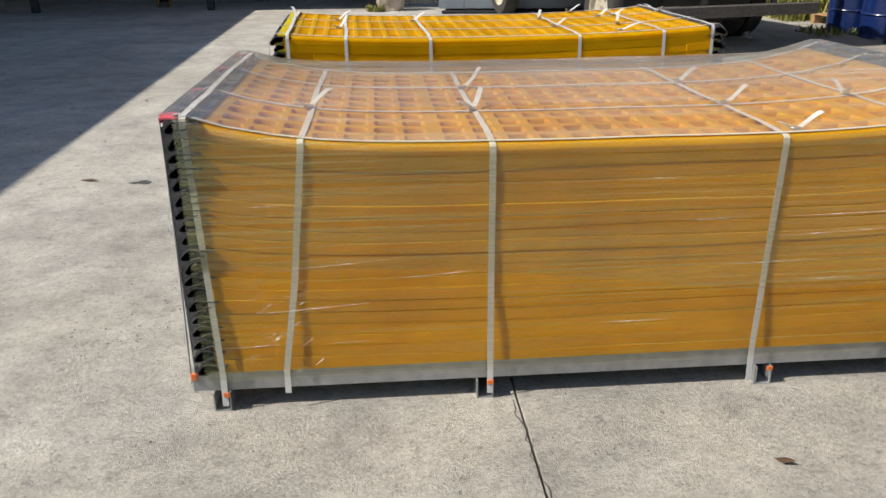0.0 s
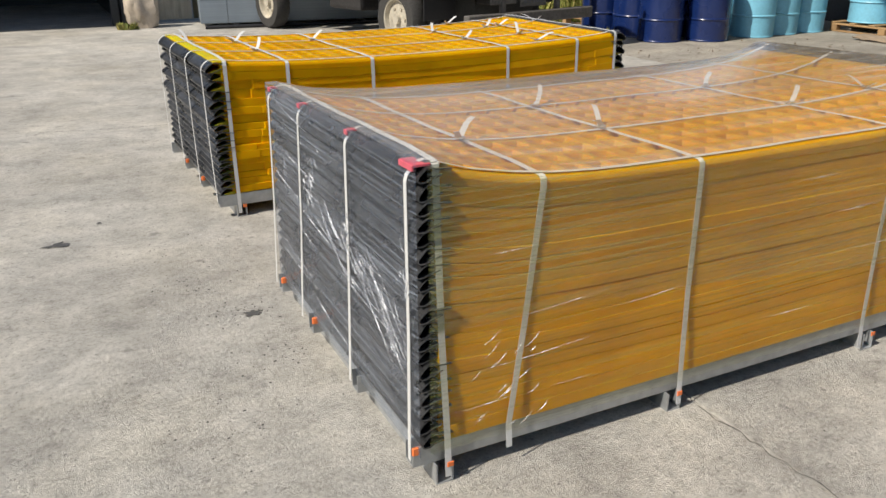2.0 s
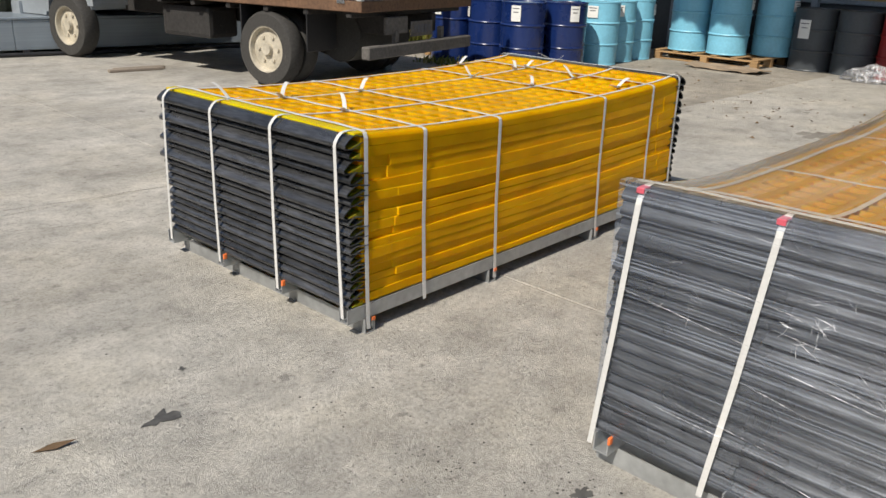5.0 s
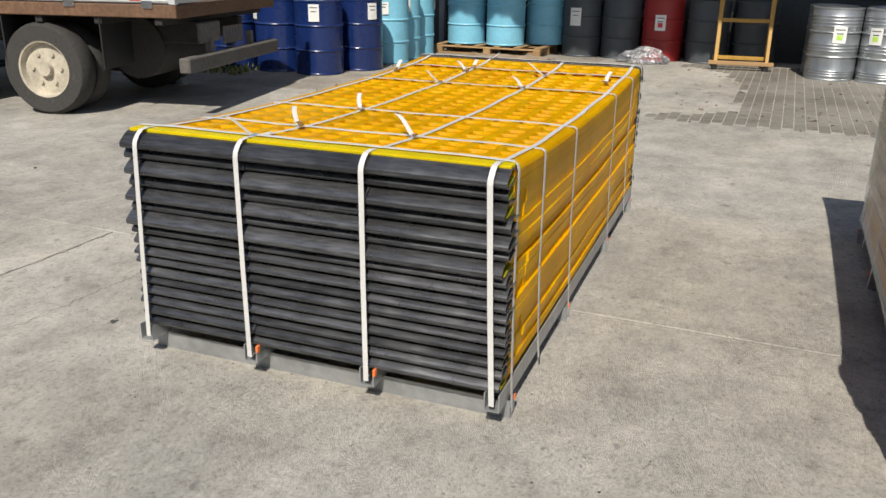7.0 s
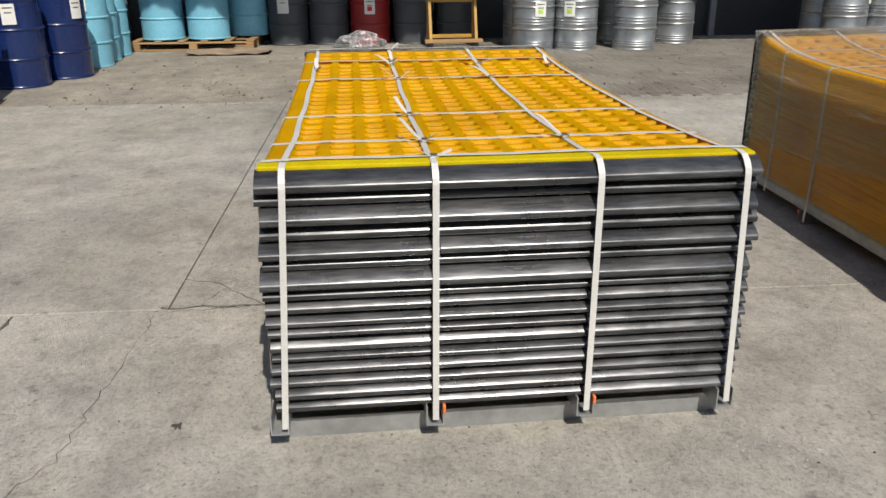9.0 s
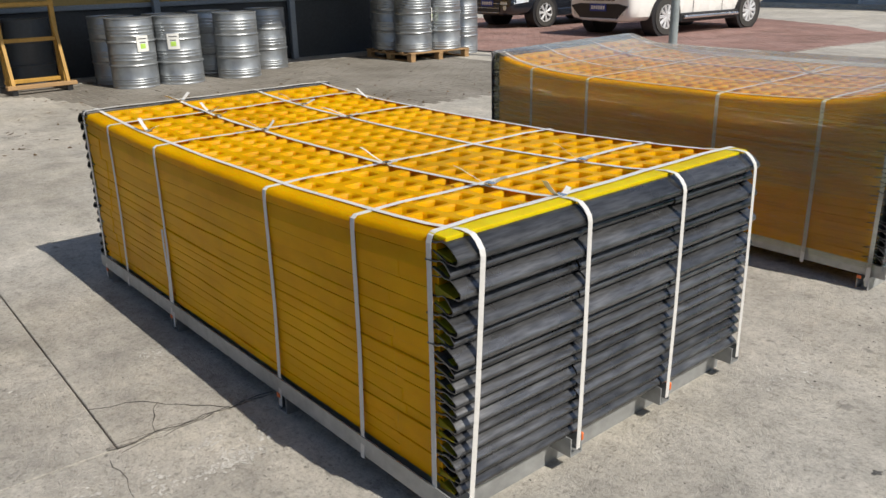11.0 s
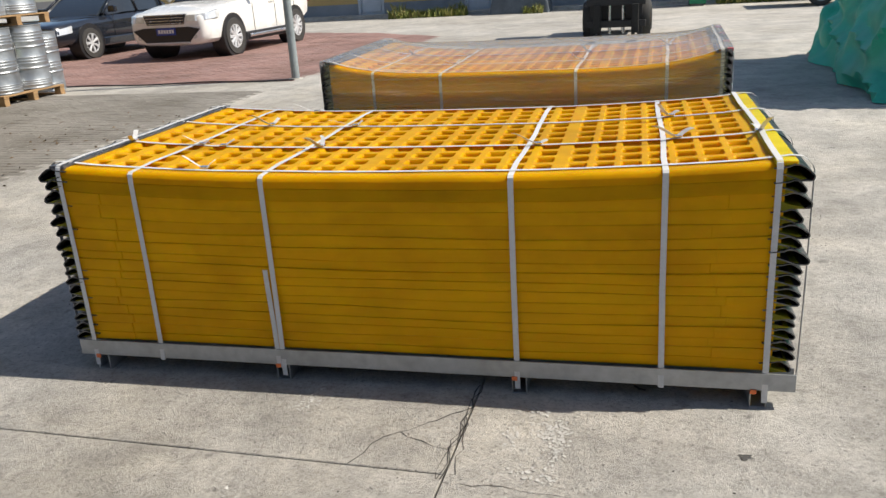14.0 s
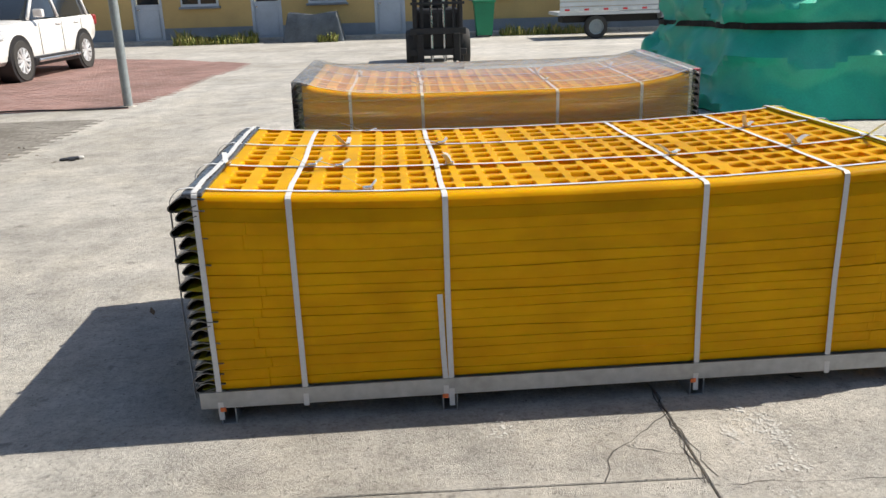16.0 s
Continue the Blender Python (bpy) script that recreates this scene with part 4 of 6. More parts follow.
def end_fan():
    f = rnd.random()
    y, z = 0.84 - 0.70 * f + rnd.gauss(0, 0.04), 0.65 - 0.14 * f + rnd.gauss(0, 0.03)
    l = rnd.uniform(0.06, 0.38)
    a = rnd.gauss(0.62, 0.10)
    return (-0.049, y, z), (-0.049, max(0.02, y - l * math.cos(a)), max(0.1, z - l * math.sin(a))), (-1, 0, 0)


def end_level():
    y, z = rnd.uniform(0.05, 1.0), rnd.uniform(0.15, 0.85)
    l = rnd.uniform(0.15, 0.5)
    return (-0.049, y, z), (-0.049, min(1.3, y + l), z + l * rnd.gauss(0.12, 0.05)), (-1, 0, 0)


def front_fan():
    x, z = rnd.uniform(0.10, 0.32), rnd.uniform(0.12, 0.40)
    l = rnd.uniform(0.02, 0.08)
    a = rnd.gauss(0.72, 0.1)
    return (x, -0.016, z), (x + l * math.cos(a), -0.016, z + l * math.sin(a)), (0, -1, 0)


def front_level():
    x, z = rnd.uniform(0.0, 1.9), rnd.uniform(0.2, 0.78)
    l = rnd.uniform(0.1, 0.5)
    return (x, -0.016, z), (x + l, -0.016, z + l * rnd.gauss(0.03, 0.03)), (0, -1, 0)


def back_level():
    x, z = rnd.uniform(0.0, 1.9), rnd.uniform(0.15, 0.78)
    l = rnd.uniform(0.1, 0.5)
    return (x, A_W + 0.016, z), (x + l, A_W + 0.016, z + l * rnd.gauss(0.0, 0.03)), (0, 1, 0)


def end_knot():
    cy, cz = rnd.choice(((1.08, 0.68), (0.77, 0.72), (0.80, 0.64), (0.43, 0.62), (0.31, 0.56), (0.03, 0.61), (0.12, 0.42)))
    a, l = rnd.uniform(-2.6, 0.3), rnd.uniform(0.02, 0.07)
    y, z = cy + rnd.gauss(0, 0.03), cz + rnd.gauss(0, 0.03)
    return (-0.049, y, z), (-0.049, min(1.3, max(0.02, y + l * math.cos(a))), z + l * math.sin(a)), (-1, 0, 0)


creases("film_crease", end_fan, 24, 0.0007)
creases("film_crease", end_knot, 120, 0.0011)
creases("film_crease", end_level, 14, 0.0005)
creases("film_crease", front_fan, 18, 0.0003)
creases("film_crease", front_level, 14, 0.0004)
creases("film_crease", back_level, 36, 0.0008)

# The wrapped stack is a little lower along its back edge
for ob in stack_a.children_recursive:
    if ob.type == "MESH":
        for v in ob.data.vertices:
            v.co.z -= 0.024 * v.co.y / A_W * min(1.0, max(0.0, (v.co.z - 0.13) / 0.7))


# ---- buildings ----
def structure(name, bm, material, label="", category="", parent=None):
    ob = part(name, bm, material, parent)
    return tagged(ob, label, category, kind="structure") if parent is None else ob


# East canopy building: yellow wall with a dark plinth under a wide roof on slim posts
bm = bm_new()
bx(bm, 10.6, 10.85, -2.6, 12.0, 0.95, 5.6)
wall_e = structure("wall_east", bm, EWALL, "ochre yellow plaster wall, coloured darker for the canopy's shade", "wall")
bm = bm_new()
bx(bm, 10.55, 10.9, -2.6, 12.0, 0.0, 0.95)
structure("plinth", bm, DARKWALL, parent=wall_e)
bm = bm_new()
bxb(bm, 10.50, 10.60, -2.6, 12.0, 0.93, 1.0, 0.01)
structure("ledge", bm, WAINSCOT, parent=wall_e)
for y in (-1.9, 0.35, 2.6, 4.9, 7.2, 9.5):
    bm = bm_new()
    bxb(bm, 10.40, 10.50, y - 0.05, y + 0.05, 0.0, 5.5, 0.008)
    structure("wall_post", bm, WAINSCOT, parent=wall_e)
bm = bm_new()
bx(bm, 10.85, 20, -2.6, -2.4, 0.0, 5.6)
structure("wall_east_return", bm, YWALL, "ochre yellow plaster end wall", "wall")
bm = bm_new()
for k in range(74):
    y = -2.7 + k * 0.2
    bx(bm, 4.75, 10.95, y, y + 0.10, 5.56, 5.60)
    bx(bm, 4.75, 10.95, y + 0.10, y + 0.2, 5.59, 5.63)
tagged(part("ceiling_canopy", bm, ROOFM), "corrugated grey sheet canopy roof", "roof", kind="structure")


def pole(x, y, h, r, lean=0.0):
    e = thing("canopy_post", x, y, 0, 0, "slim grey painted steel post standing on the yard", "post", "slim canopy posts")
    bm = bm_new()
    cyl(bm, (0, 0, 0), (lean, 0, h), r, r, 20)
    part("shaft", bm, POLEM, e)
    bm = bm_new()
    cyl(bm, (lean * 0.33, 0, h * 0.33 - 0.02), (lean * 0.34, 0, h * 0.33 + 0.02), r + 0.006, r + 0.006, 20)
    part("collar", bm, RUST, e, "rusty band round the post")
    bm = bm_new()
    cyl(bm, (0, 0, 0), (0, 0, 0.012), r + 0.05, r + 0.04, 20)
    part("foot_plate", bm, CONCRETE, e, "crumbled concrete foot")


pole(5.08, -2.67, 5.5, 0.06)
pole(4.69, 10.3, 5.5, 0.055)


# South building: long yellow facade with grey plinth, doors and windows
def south_building():
    e = thing("office_building", 2.0, -17.9, 0, -4.0, "long single-storey ochre yellow building with grey-blue plinth", "building")
    doors = (-0.25, 3.65, 7.45)
    bm = bm_new()
    bmp = bm_new()
    edges = sorted([(d - 0.48, d + 0.48) for d in doors])
    x = -22.0
    for a, b in edges + [(16.0, 16.0)]:
        bx(bm, x, a, -0.25, 0.0, 0.46, 3.6)
        bx(bmp, x, a, -0.25, 0.03, 0.0, 0.46)
        if b > a:
            bx(bm, a, b, -0.25, 0.0, 2.1, 3.6)
        x = b
    part("wall", bm, YWALL, e)
    part("plinth", bmp, WAINSCOT, e, "grey-blue painted plinth")
    for d in doors:
        bm = bm_new()
        bxb(bm, d - 0.40, d + 0.40, -0.12, -0.07, 0.06, 1.15, 0.006)
        bxb(bm, d - 0.34, d + 0.34, -0.075, -0.055, 0.16, 1.02, 0.008)
        dr = part("door", bm, DOORM, e, "pale grey door with a dark upper pane")
        bm = bm_new()
        bx(bm, d - 0.34, d + 0.34, -0.11, -0.09, 1.2, 2.0)
        part("pane", bm, GLASS, dr)
        bm = bm_new()
        for a, b in ((d - 0.48, d - 0.40), (d + 0.40, d + 0.48)):
            bx(bm, a, b, -0.15, 0.015, 0.0, 2.1)
        bx(bm, d - 0.40, d + 0.40, -0.15, 0.015, 2.02, 2.1)
        bx(bm, d - 0.40, d + 0.40, -0.12, -0.07, 1.15, 1.2)
        part("door_frame", bm, DOORM, dr)
        bm = bm_new()
        bxb(bm, d + 0.28, d + 0.36, -0.055, -0.03, 1.02, 1.06, 0.004)
        part("door_handle", bm, CHROME, dr)
    for wx in (1.7, 5.75, 10.5, -3.4):
        bm = bm_new()
        bx(bm, wx - 0.6, wx + 0.6, 0.004, 0.05, 1.10, 2.2)
        wi = part("window", bm, DOORM, e, "white framed window")
        for k in (-0.29, 0.29):
            bm = bm_new()
            bx(bm, wx + k - 0.25, wx + k + 0.25, 0.052, 0.056, 1.18, 2.12)
            part("pane", bm, GLASS, wi)
        bm = bm_new()
        bxb(bm, wx - 0.66, wx + 0.66, 0.0, 0.12, 1.03, 1.10, 0.01)
        part("sill", bm, WAINSCOT, wi)
    bm = bm_new()
    bx(bm, -22.2, 16.2, -6, 0.5, 3.6, 3.75)
    part("roof", bm, ROOFM, e)
    bm = bm_new()
    bx(bm, -22.0, 16.0, 0.03, 0.75, 0.0, 0.10)
    part("kerb", bm, CONCRETE, e)


south_building()

# North fence of corrugated olive sheet, and the dark open shed beside it
fence = thing("sheet_fence", 4.4, 14.75, 0, -8.5, "tall olive green corrugated steel sheet fence", "fence")
for k in range(11):
    bm = bm_new()
    x = -4.2 + k * 0.92
    pts = []
    for i in range(17):
        u = x + 0.90 * i / 16
        pts.append((u, 0.03 if i % 4 in (1, 2) else 0.0))
    lo = [bm.verts.new((u, v, 0.04 + 0.01 * (k % 3))) for u, v in pts]
    hi = [bm.verts.new((u, v, 3.2)) for u, v in pts]
    lo2 = [bm.verts.new((u, v + 0.004, 0.04 + 0.01 * (k % 3))) for u, v in pts]
    hi2 = [bm.verts.new((u, v + 0.004, 3.2)) for u, v in pts]
    for i in range(16):
        bm.faces.new((lo[i], lo[i + 1], hi[i + 1], hi[i]))
        bm.faces.new((lo2[i + 1], lo2[i], hi2[i], hi2[i + 1]))
    part("sheet", bm, OLIVE if k else BEIGESHEET, fence)
    if k % 2 == 0:
        bm = bm_new()
        cyl(bm, (x, -0.035, 0), (x, -0.035, 3.2), 0.03, n=12)
        part("fence_post", bm, POLEM, fence)

shed = thing("open_shed", -3.0, 16.3, 0, 0, "dark open-fronted shed with a sheet roof", "shed")
bm = bm_new()
bx(bm, -6, 3.0, 4.0, 4.2, 0, 4)
bx(bm, 3.0, 3.2, -1.2, 4.2, 0, 4)
bx(bm, -6.2, -6, -1.2, 4.2, 0, 4)
part("wall", bm, DARKWALL, shed)
bm = bm_new()
bx(bm, -6.4, 3.4, -1.9, 4.4, 3.2, 3.3)
part("roof", bm, ROOFM, shed)
for x in (-2.9, 0.1, 2.9):
    bm = bm_new()
    bxb(bm, x - 0.06, x + 0.06, -1.2, -1.08, 0, 3.2, 0.01)
    part("shed_post", bm, DARKWALL, shed)

# West workshop: sheet-clad side wall whose roof throws the long shade on the yard
west = thing("workshop", -6.6, 9.0, 0, 0, "pale corrugated sheet workshop wall along the yard", "building")
bm = bm_new()
for k in range(60):
    y = -6.6 + k * 0.22
    bx(bm, -0.05, 0.0 if k % 2 else 0.03, y, y + 0.22, 0.0, 4.72)
part("wall", bm, PALESHEET, west)
bm = bm_new()
bx(bm, -6, 0.05, -6.6, 6.6, 4.68, 4.78)
part("roof", bm, ROOFM, west)

# Wrapped sheet-metal panels lying on bearers in front of the fence
pile = thing("sheet_panel_pile", 1.05, 14.0, 0, -8.6, "long low pile of bluish steel sheets before the fence", "sheet metal")
for a, b in ((0.0, 0.42), (0.424, 3.05), (3.054, 6.02), (6.024, 6.3)):
    bm = bm_new()
    bxb(bm, a, b, 0.004, 0.9, 0.07, 0.455, 0.006)
    part("steel_sheet", bm, BLUEALU, pile)
bm = bm_new()
bxb(bm, -0.01, 6.31, -0.012, 0.91, 0.457, 0.488, 0.006)
part("cover_sheet", bm, BLUEALU, pile, "folded bluish top sheet")
for x in (0.5, 2.4, 4.3, 5.9):
    bm = bm_new()
    bxb(bm, x, x + 0.09, -0.02, 0.95, 0.0, 0.068, 0.006)
    part("bearer", bm, BLACKM, pile)
bm = bm_new()
cyl(bm, (0.05, -0.10, 0.03), (6.6, -0.10, 0.03), 0.026, n=10)
tagged(part("steel_tube", bm, BLACKM), "long black steel tube lying on the ground", "tube")
bpy.data.objects["steel_tube"].matrix_basis = pose(1.05, 13.95, 0, 0, 0, -8.6)

# Old board on the ground
ob = thing("broken_board", 2.1, 11.85, 0, -6, "broken weathered board lying flat on concrete", "board")
for a, b, c in ((-0.34, 0.30, 0.0), (-0.25, 0.36, 0.09)):
    bm = bm_new()
    bxb(bm, a, b, c, c + 0.075, 0.0, 0.035, 0.006)
    part("plank", bm, OLDWOOD, ob)

# Sack of rubble beside the fence
bm = bm_new()
bmesh.ops.create_icosphere(bm, subdivisions=4, radius=1.0)
for v in bm.verts:
    p = v.co.copy()
    k = 1 + 0.28 * noise.noise(p * 1.7) + 0.12 * noise.noise(p * 5)
    v.co = Vector((p.x * 0.26 * k, p.y * 0.2 * k, max(-0.3, p.z * 0.42 * k) + 0.3))
ob = part("rubble_sack", bm, SACKM)
for f in ob.data.polygons:
    f.use_smooth = True
ob.location = (0.28, 14.6, 0)
tagged(ob, "crumpled beige sack of rubble against the fence", "sack")

# Cable reel in the shade of the shed
reel = thing("cable_reel", -3.9, 15.9, 0, 20, "small orange and black cable reel standing in shade", "cable reel")
for x in (-0.11, 0.09):
    bm = bm_new()
    lathe(bm, [(0.04, x), (0.23, x), (0.23, x + 0.025), (0.04, x + 0.025)], 24, "x")
    for v in bm.verts:
        v.co.z += 0.23
    part("flange", bm, OCHRE, reel)
bm = bm_new()
cyl(bm, (-0.1, 0, 0.23), (0.1, 0, 0.23), 0.15, n=20)
part("drum_core", bm, BLACKP, reel)


# ---- drums ----
def drum(name, material, ribbed, label, group, lab=None):
    d = thing(name, 0, 0, 0, 0, label, "drum", group)
    r = 0.294
    prof = [(r - 0.012, 0.0), (r + 0.004, 0.004), (r + 0.004, 0.016), (r - 0.002, 0.024)]
    ribs = [0.29, 0.585]
    small = [0.06, 0.09, 0.12, 0.36, 0.40, 0.44, 0.66, 0.70, 0.74, 0.78] if ribbed else []
    pts = []
    for z in ribs:
        pts += [(z - 0.018, 0.0), (z - 0.010, 0.009), (z, 0.013), (z + 0.010, 0.009), (z + 0.018, 0.0)]
    for z in small:
        pts += [(z - 0.011, 0.0), (z, 0.005), (z + 0.011, 0.0)]
    for z, o in sorted(pts):
        prof.append((r + o, z))
    prof += [(r - 0.002, 0.855), (r + 0.004, 0.862), (r + 0.004, 0.876), (r - 0.006, 0.880), (r - 0.010, 0.870)]
    bm = bm_new()
    lathe(bm, prof, 40)
    body = part("body", bm, material, d)
    bm = bm_new()
    cyl(bm, (0, 0, 0.84), (0, 0, 0.862), r - 0.008, n=40)
    lid = part("lid", bm, material, d)
    bm = bm_new()
    cyl(bm, (0.18, 0, 0.862), (0.18, 0, 0.872), 0.035, n=14)
    part("bung", bm, CHROME, lid)
    if lab:
        a0, za, w, h, extra = lab
        bm = bm_new()
        n = 8
        lo = [bm.verts.new(((r + 0.0155) * math.cos(a0 + w * (i / n - 0.5)), (r + 0.0155) * math.sin(a0 + w * (i / n - 0.5)), za)) for i in range(n + 1)]
        hi = [bm.verts.new((v.co.x, v.co.y, za + h)) for v in lo]
        for i in range(n):
            bm.faces.new((lo[i], lo[i + 1], hi[i + 1], hi[i]))
        lb = part("paper_label", bm, WHITE, d, "white paper label")
        for k, (zz, ww, m) in enumerate(((0.78, 0.7, INK), (0.55, 0.5, INK), (0.2, 0.45, extra))):
            bm = bm_new()
            zz = za + h * zz
            hh = 0.012 if m is INK else h * 0.3
            lo = [bm.verts.new(((r + 0.0175) * math.cos(a0 + w * ww * (i / n - 0.5)), (r + 0.0175) * math.sin(a0 + w * ww * (i / n - 0.5)), zz)) for i in range(n + 1)]
            hi = [bm.verts.new((v.co.x, v.co.y, zz + hh)) for v in lo]
            for i in range(n):
                bm.faces.new((lo[i], lo[i + 1], hi[i + 1], hi[i]))
            part("print_bar", bm, m, lb)
    return d


def set_drums(proto, places):
    x, y, z, a = places[0]
    for x2, y2, z2, a2 in places[1:]:
        copy_thing(proto, pose(x2, y2, z2, 0, 0, a2))
    proto.matrix_basis = pose(x, y, z, 0, 0, a)


W = math.pi  # towards the yard
set_drums(drum("blue_drum", BLUE, False, "glossy dark blue steel drum with white papers", "dark blue drums", (W, 0.64, 0.42, 0.20, WHITE)),
          [(6.36, 9.46, 0, 20), (6.40, 10.08, 0, -35), (6.98, 9.22, 0, 60), (7.0, 9.85, 0, 10), (6.30, 10.70, 0, 0), (6.95, 10.48, 0, 80)])
set_drums(drum("light_blue_drum", LBLUE, False, "light blue steel drum standing in a row", "light blue drums", (W, 0.66, 0.5, 0.16, WHITE)),
          [(7.85, 9.25, 0.0, 15), (8.40, 9.32, 0.0, 40), (8.98, 9.35, 0.0, 110), (7.9, 9.86, 0, 120), (8.5, 9.95, 0, 150), (9.1, 9.95, 0, 120),
           (9.66, 8.76, 0.145, 120), (9.68, 8.12, 0.145, 100), (10.15, 7.62, 0.145, 80)])
set_drums(drum("dark_grey_drum", DGREY, False, "dark grey steel drum in the shade of the wall", "dark grey drums", (W, 0.46, 0.55, 0.26, WHITE)),
          [(10.12, 7.02, 0, -8), (10.15, 6.42, 0, 120), (10.1, 5.15, 0, 90), (10.15, 4.5, 0, 130)])
set_drums(drum("red_drum", REDP, False, "dark red steel drum in the shade of the wall", "", (W, 0.44, 0.5, 0.22, REDREF)), [(10.1, 5.80, 0, 0)])
set_drums(drum("zinc_drum", ZINC, True, "bare zinc-coated ribbed steel drum on the paving", "zinc drums", (W + 0.15, 0.46, 0.5, 0.2, GREENLAB)),
          [(8.98, 3.52, 0, 0), (8.93, 2.92, 0, -40), (8.92, 2.08, 0, 120), (9.62, 1.27, 0, 180), (9.6, 3.55, 0, 100), (9.5, 2.85, 0, 80), (9.75, 2.1, 0, 140)])


def pallet(x, y, z, turn, lx, ly):
    p = thing("wooden_pallet", x, y, z, turn, "rough wooden pallet carrying steel drums", "pallet", "drum pallets")
    for k in range(6):
        bm = bm_new()
        u = -lx / 2 + k * (lx - 0.1) / 5
        bxb(bm, u, u + 0.1, -ly / 2, ly / 2, 0.118, 0.14, 0.004)
        part("top_board", bm, WOOD, p)
    for v in (-ly / 2 + 0.05, 0, ly / 2 - 0.05):
        bm = bm_new()
        bxb(bm, -lx / 2, lx / 2, v - 0.045, v + 0.045, 0.096, 0.117, 0.003)
        part("stringer", bm, WOOD, p)
        bm = bm_new()
        bxb(bm, -lx / 2, lx / 2, v - 0.045, v + 0.045, 0.0, 0.02, 0.003)
        part("bottom_board", bm, WOOD, p)
        for u in (-lx / 2 + 0.06, 0, lx / 2 - 0.06):
            bm = bm_new()
            bxb(bm, u - 0.055, u + 0.055, v - 0.045, v + 0.045, 0.02, 0.096, 0.004)
            part("block", bm, WOOD, p)


pallet(9.85, 8.3, 0, 90, 1.7, 1.05)
pallet(6.9, 11.3, 0, 5, 1.1, 1.0)
DRUMS_S = [(8.72, -0.86), (8.72, -1.46), (9.32, -0.86), (9.32, -1.46)]
zinc = [o for o in bpy.data.objects if o.name == "zinc_drum"][0]
pallet(9.02, -1.16, 0, 0, 1.25, 1.2)
pallet(9.02, -1.16, 1.03, 0, 1.25, 1.2)
for k, (x, y) in enumerate(DRUMS_S):
    copy_thing(zinc, pose(x, y, 0.142, 0, 0, 70 * k + 40))
    copy_thing(zinc, pose(x, y, 1.172, 0, 0, 50 * k + 140))
copy_thing(zinc, pose(9.05, -2.12, 0.0, 0, 0, 130))
copy_thing(zinc, pose(9.9, -1.2, 0.0, 0, 0, 200))

# Ochre steel stand with cross bars before the wall
stand = thing("steel_stand", 9.45, 4.62, 0, 4, "ochre painted steel stand on skids by the wall", "stand")
for y in (-0.36, 0.30):
    bm = bm_new()
    bxb(bm, -0.22, 0.30, y, y + 0.07, 0.0, 0.07, 0.005)
    part("skid", bm, BLACKM, stand)
    bm = bm_new()
    bxb(bm, 0.0, 0.06, y, y + 0.06, 0.07, 1.5, 0.005)
    part("upright", bm, OCHRE, stand)
    bm = bm_new()
    extrude_profile(bm, [(-0.2, 0.07), (-0.15, 0.07), (0.03, 0.75), (0.0, 0.80)], "y", y + 0.01, y + 0.05)
    part("brace", bm, OCHRE, stand)
for z in (0.12, 0.62, 1.05, 1.44):
    bm = bm_new()
    bxb(bm, -0.005, 0.065, -0.36, 0.37, z, z + 0.05, 0.005)
    part("cross_bar", bm, OCHRE, stand)
bm = bm_new()
bxb(bm, -0.24, -0.14, -0.42, 0.42, 0.07, 0.12, 0.006)
part("front_beam", bm, WOOD, stand, "bare timber beam")

# Crumpled cardboard, plastic wrap and a dropped glove
bm = bm_new()
bmesh.ops.create_grid(bm, x_segments=22, y_segments=12, size=0.5)
for v in bm.verts:
    p = v.co.copy()
    v.co = Vector((p.x * 0.5, p.y * 1.1, 0.03 + 0.06 * abs(noise.noise(Vector((p.x * 4, p.y * 3, 2)))) + 0.05 * (0.5 - abs(p.x))))
bmesh.ops.solidify(bm, geom=bm.faces[:], thickness=0.006)
ob = part("cardboard_sheet", bm, CARDBOARD)
ob.location = (8.95, 7.72, -0.012)
tagged(ob, "flattened damp cardboard lying by the pallet", "cardboard")
bm = bm_new()
bmesh.ops.create_icosphere(bm, subdivisions=3, radius=0.2)
for v in bm.verts:
    k = 1 + 0.5 * noise.noise(v.co * 9)
    v.co = Vector((v.co.x * k, v.co.y * 1.6 * k, max(0.0, v.co.z * 0.8 * k + 0.06)))
ob = part("plastic_wrap", bm, CREASE)
ob.location = (9.5, 5.95, 0)
tagged(ob, "crumpled heap of clear plastic wrap", "plastic wrap")
glove = thing("work_glove", 4.37, 1.10, 0, 25, "dark dirty cloth glove lying on concrete", "glove")
bm = bm_new()
bxb(bm, -0.06, 0.04, -0.04, 0.04, 0.0, 0.025, 0.011, 2)
for k in range(4):
    bxb(bm, 0.03, 0.115 - 0.012 * abs(k - 1.5), -0.04 + k * 0.02, -0.022 + k * 0.02, 0.003, 0.020, 0.006, 2)
bxb(bm, -0.02, 0.03, 0.035, 0.085, 0.002, 0.02, 0.007, 2)
part("glove_body", bm, BLACKP, glove)
bm = bm_new()
bxb(bm, -0.10, -0.055, -0.042, 0.042, 0.0, 0.028, 0.011, 2)
part("cuff", bm, CHALK, glove, "pale knitted cuff")

# Hose along the brick edge
cu = bpy.data.curves.new("hose", "CURVE")
cu.dimensions, cu.bevel_depth, cu.bevel_resolution = "3D", 0.011, 2
sp = cu.splines.new("POLY")
pts = [(5.0 + i * 0.17, -2.42 + 0.07 * math.sin(i * 0.55) + 0.10 * (i / 24), 0.018) for i in range(25)]
sp.points.add(len(pts) - 1)
for q, p in zip(sp.points, pts):
    q.co = (*p, 1)
cu.materials.append(BLACKP)
tagged(new("hose", cu), "thin black hose lying along the brick edge", "hose")


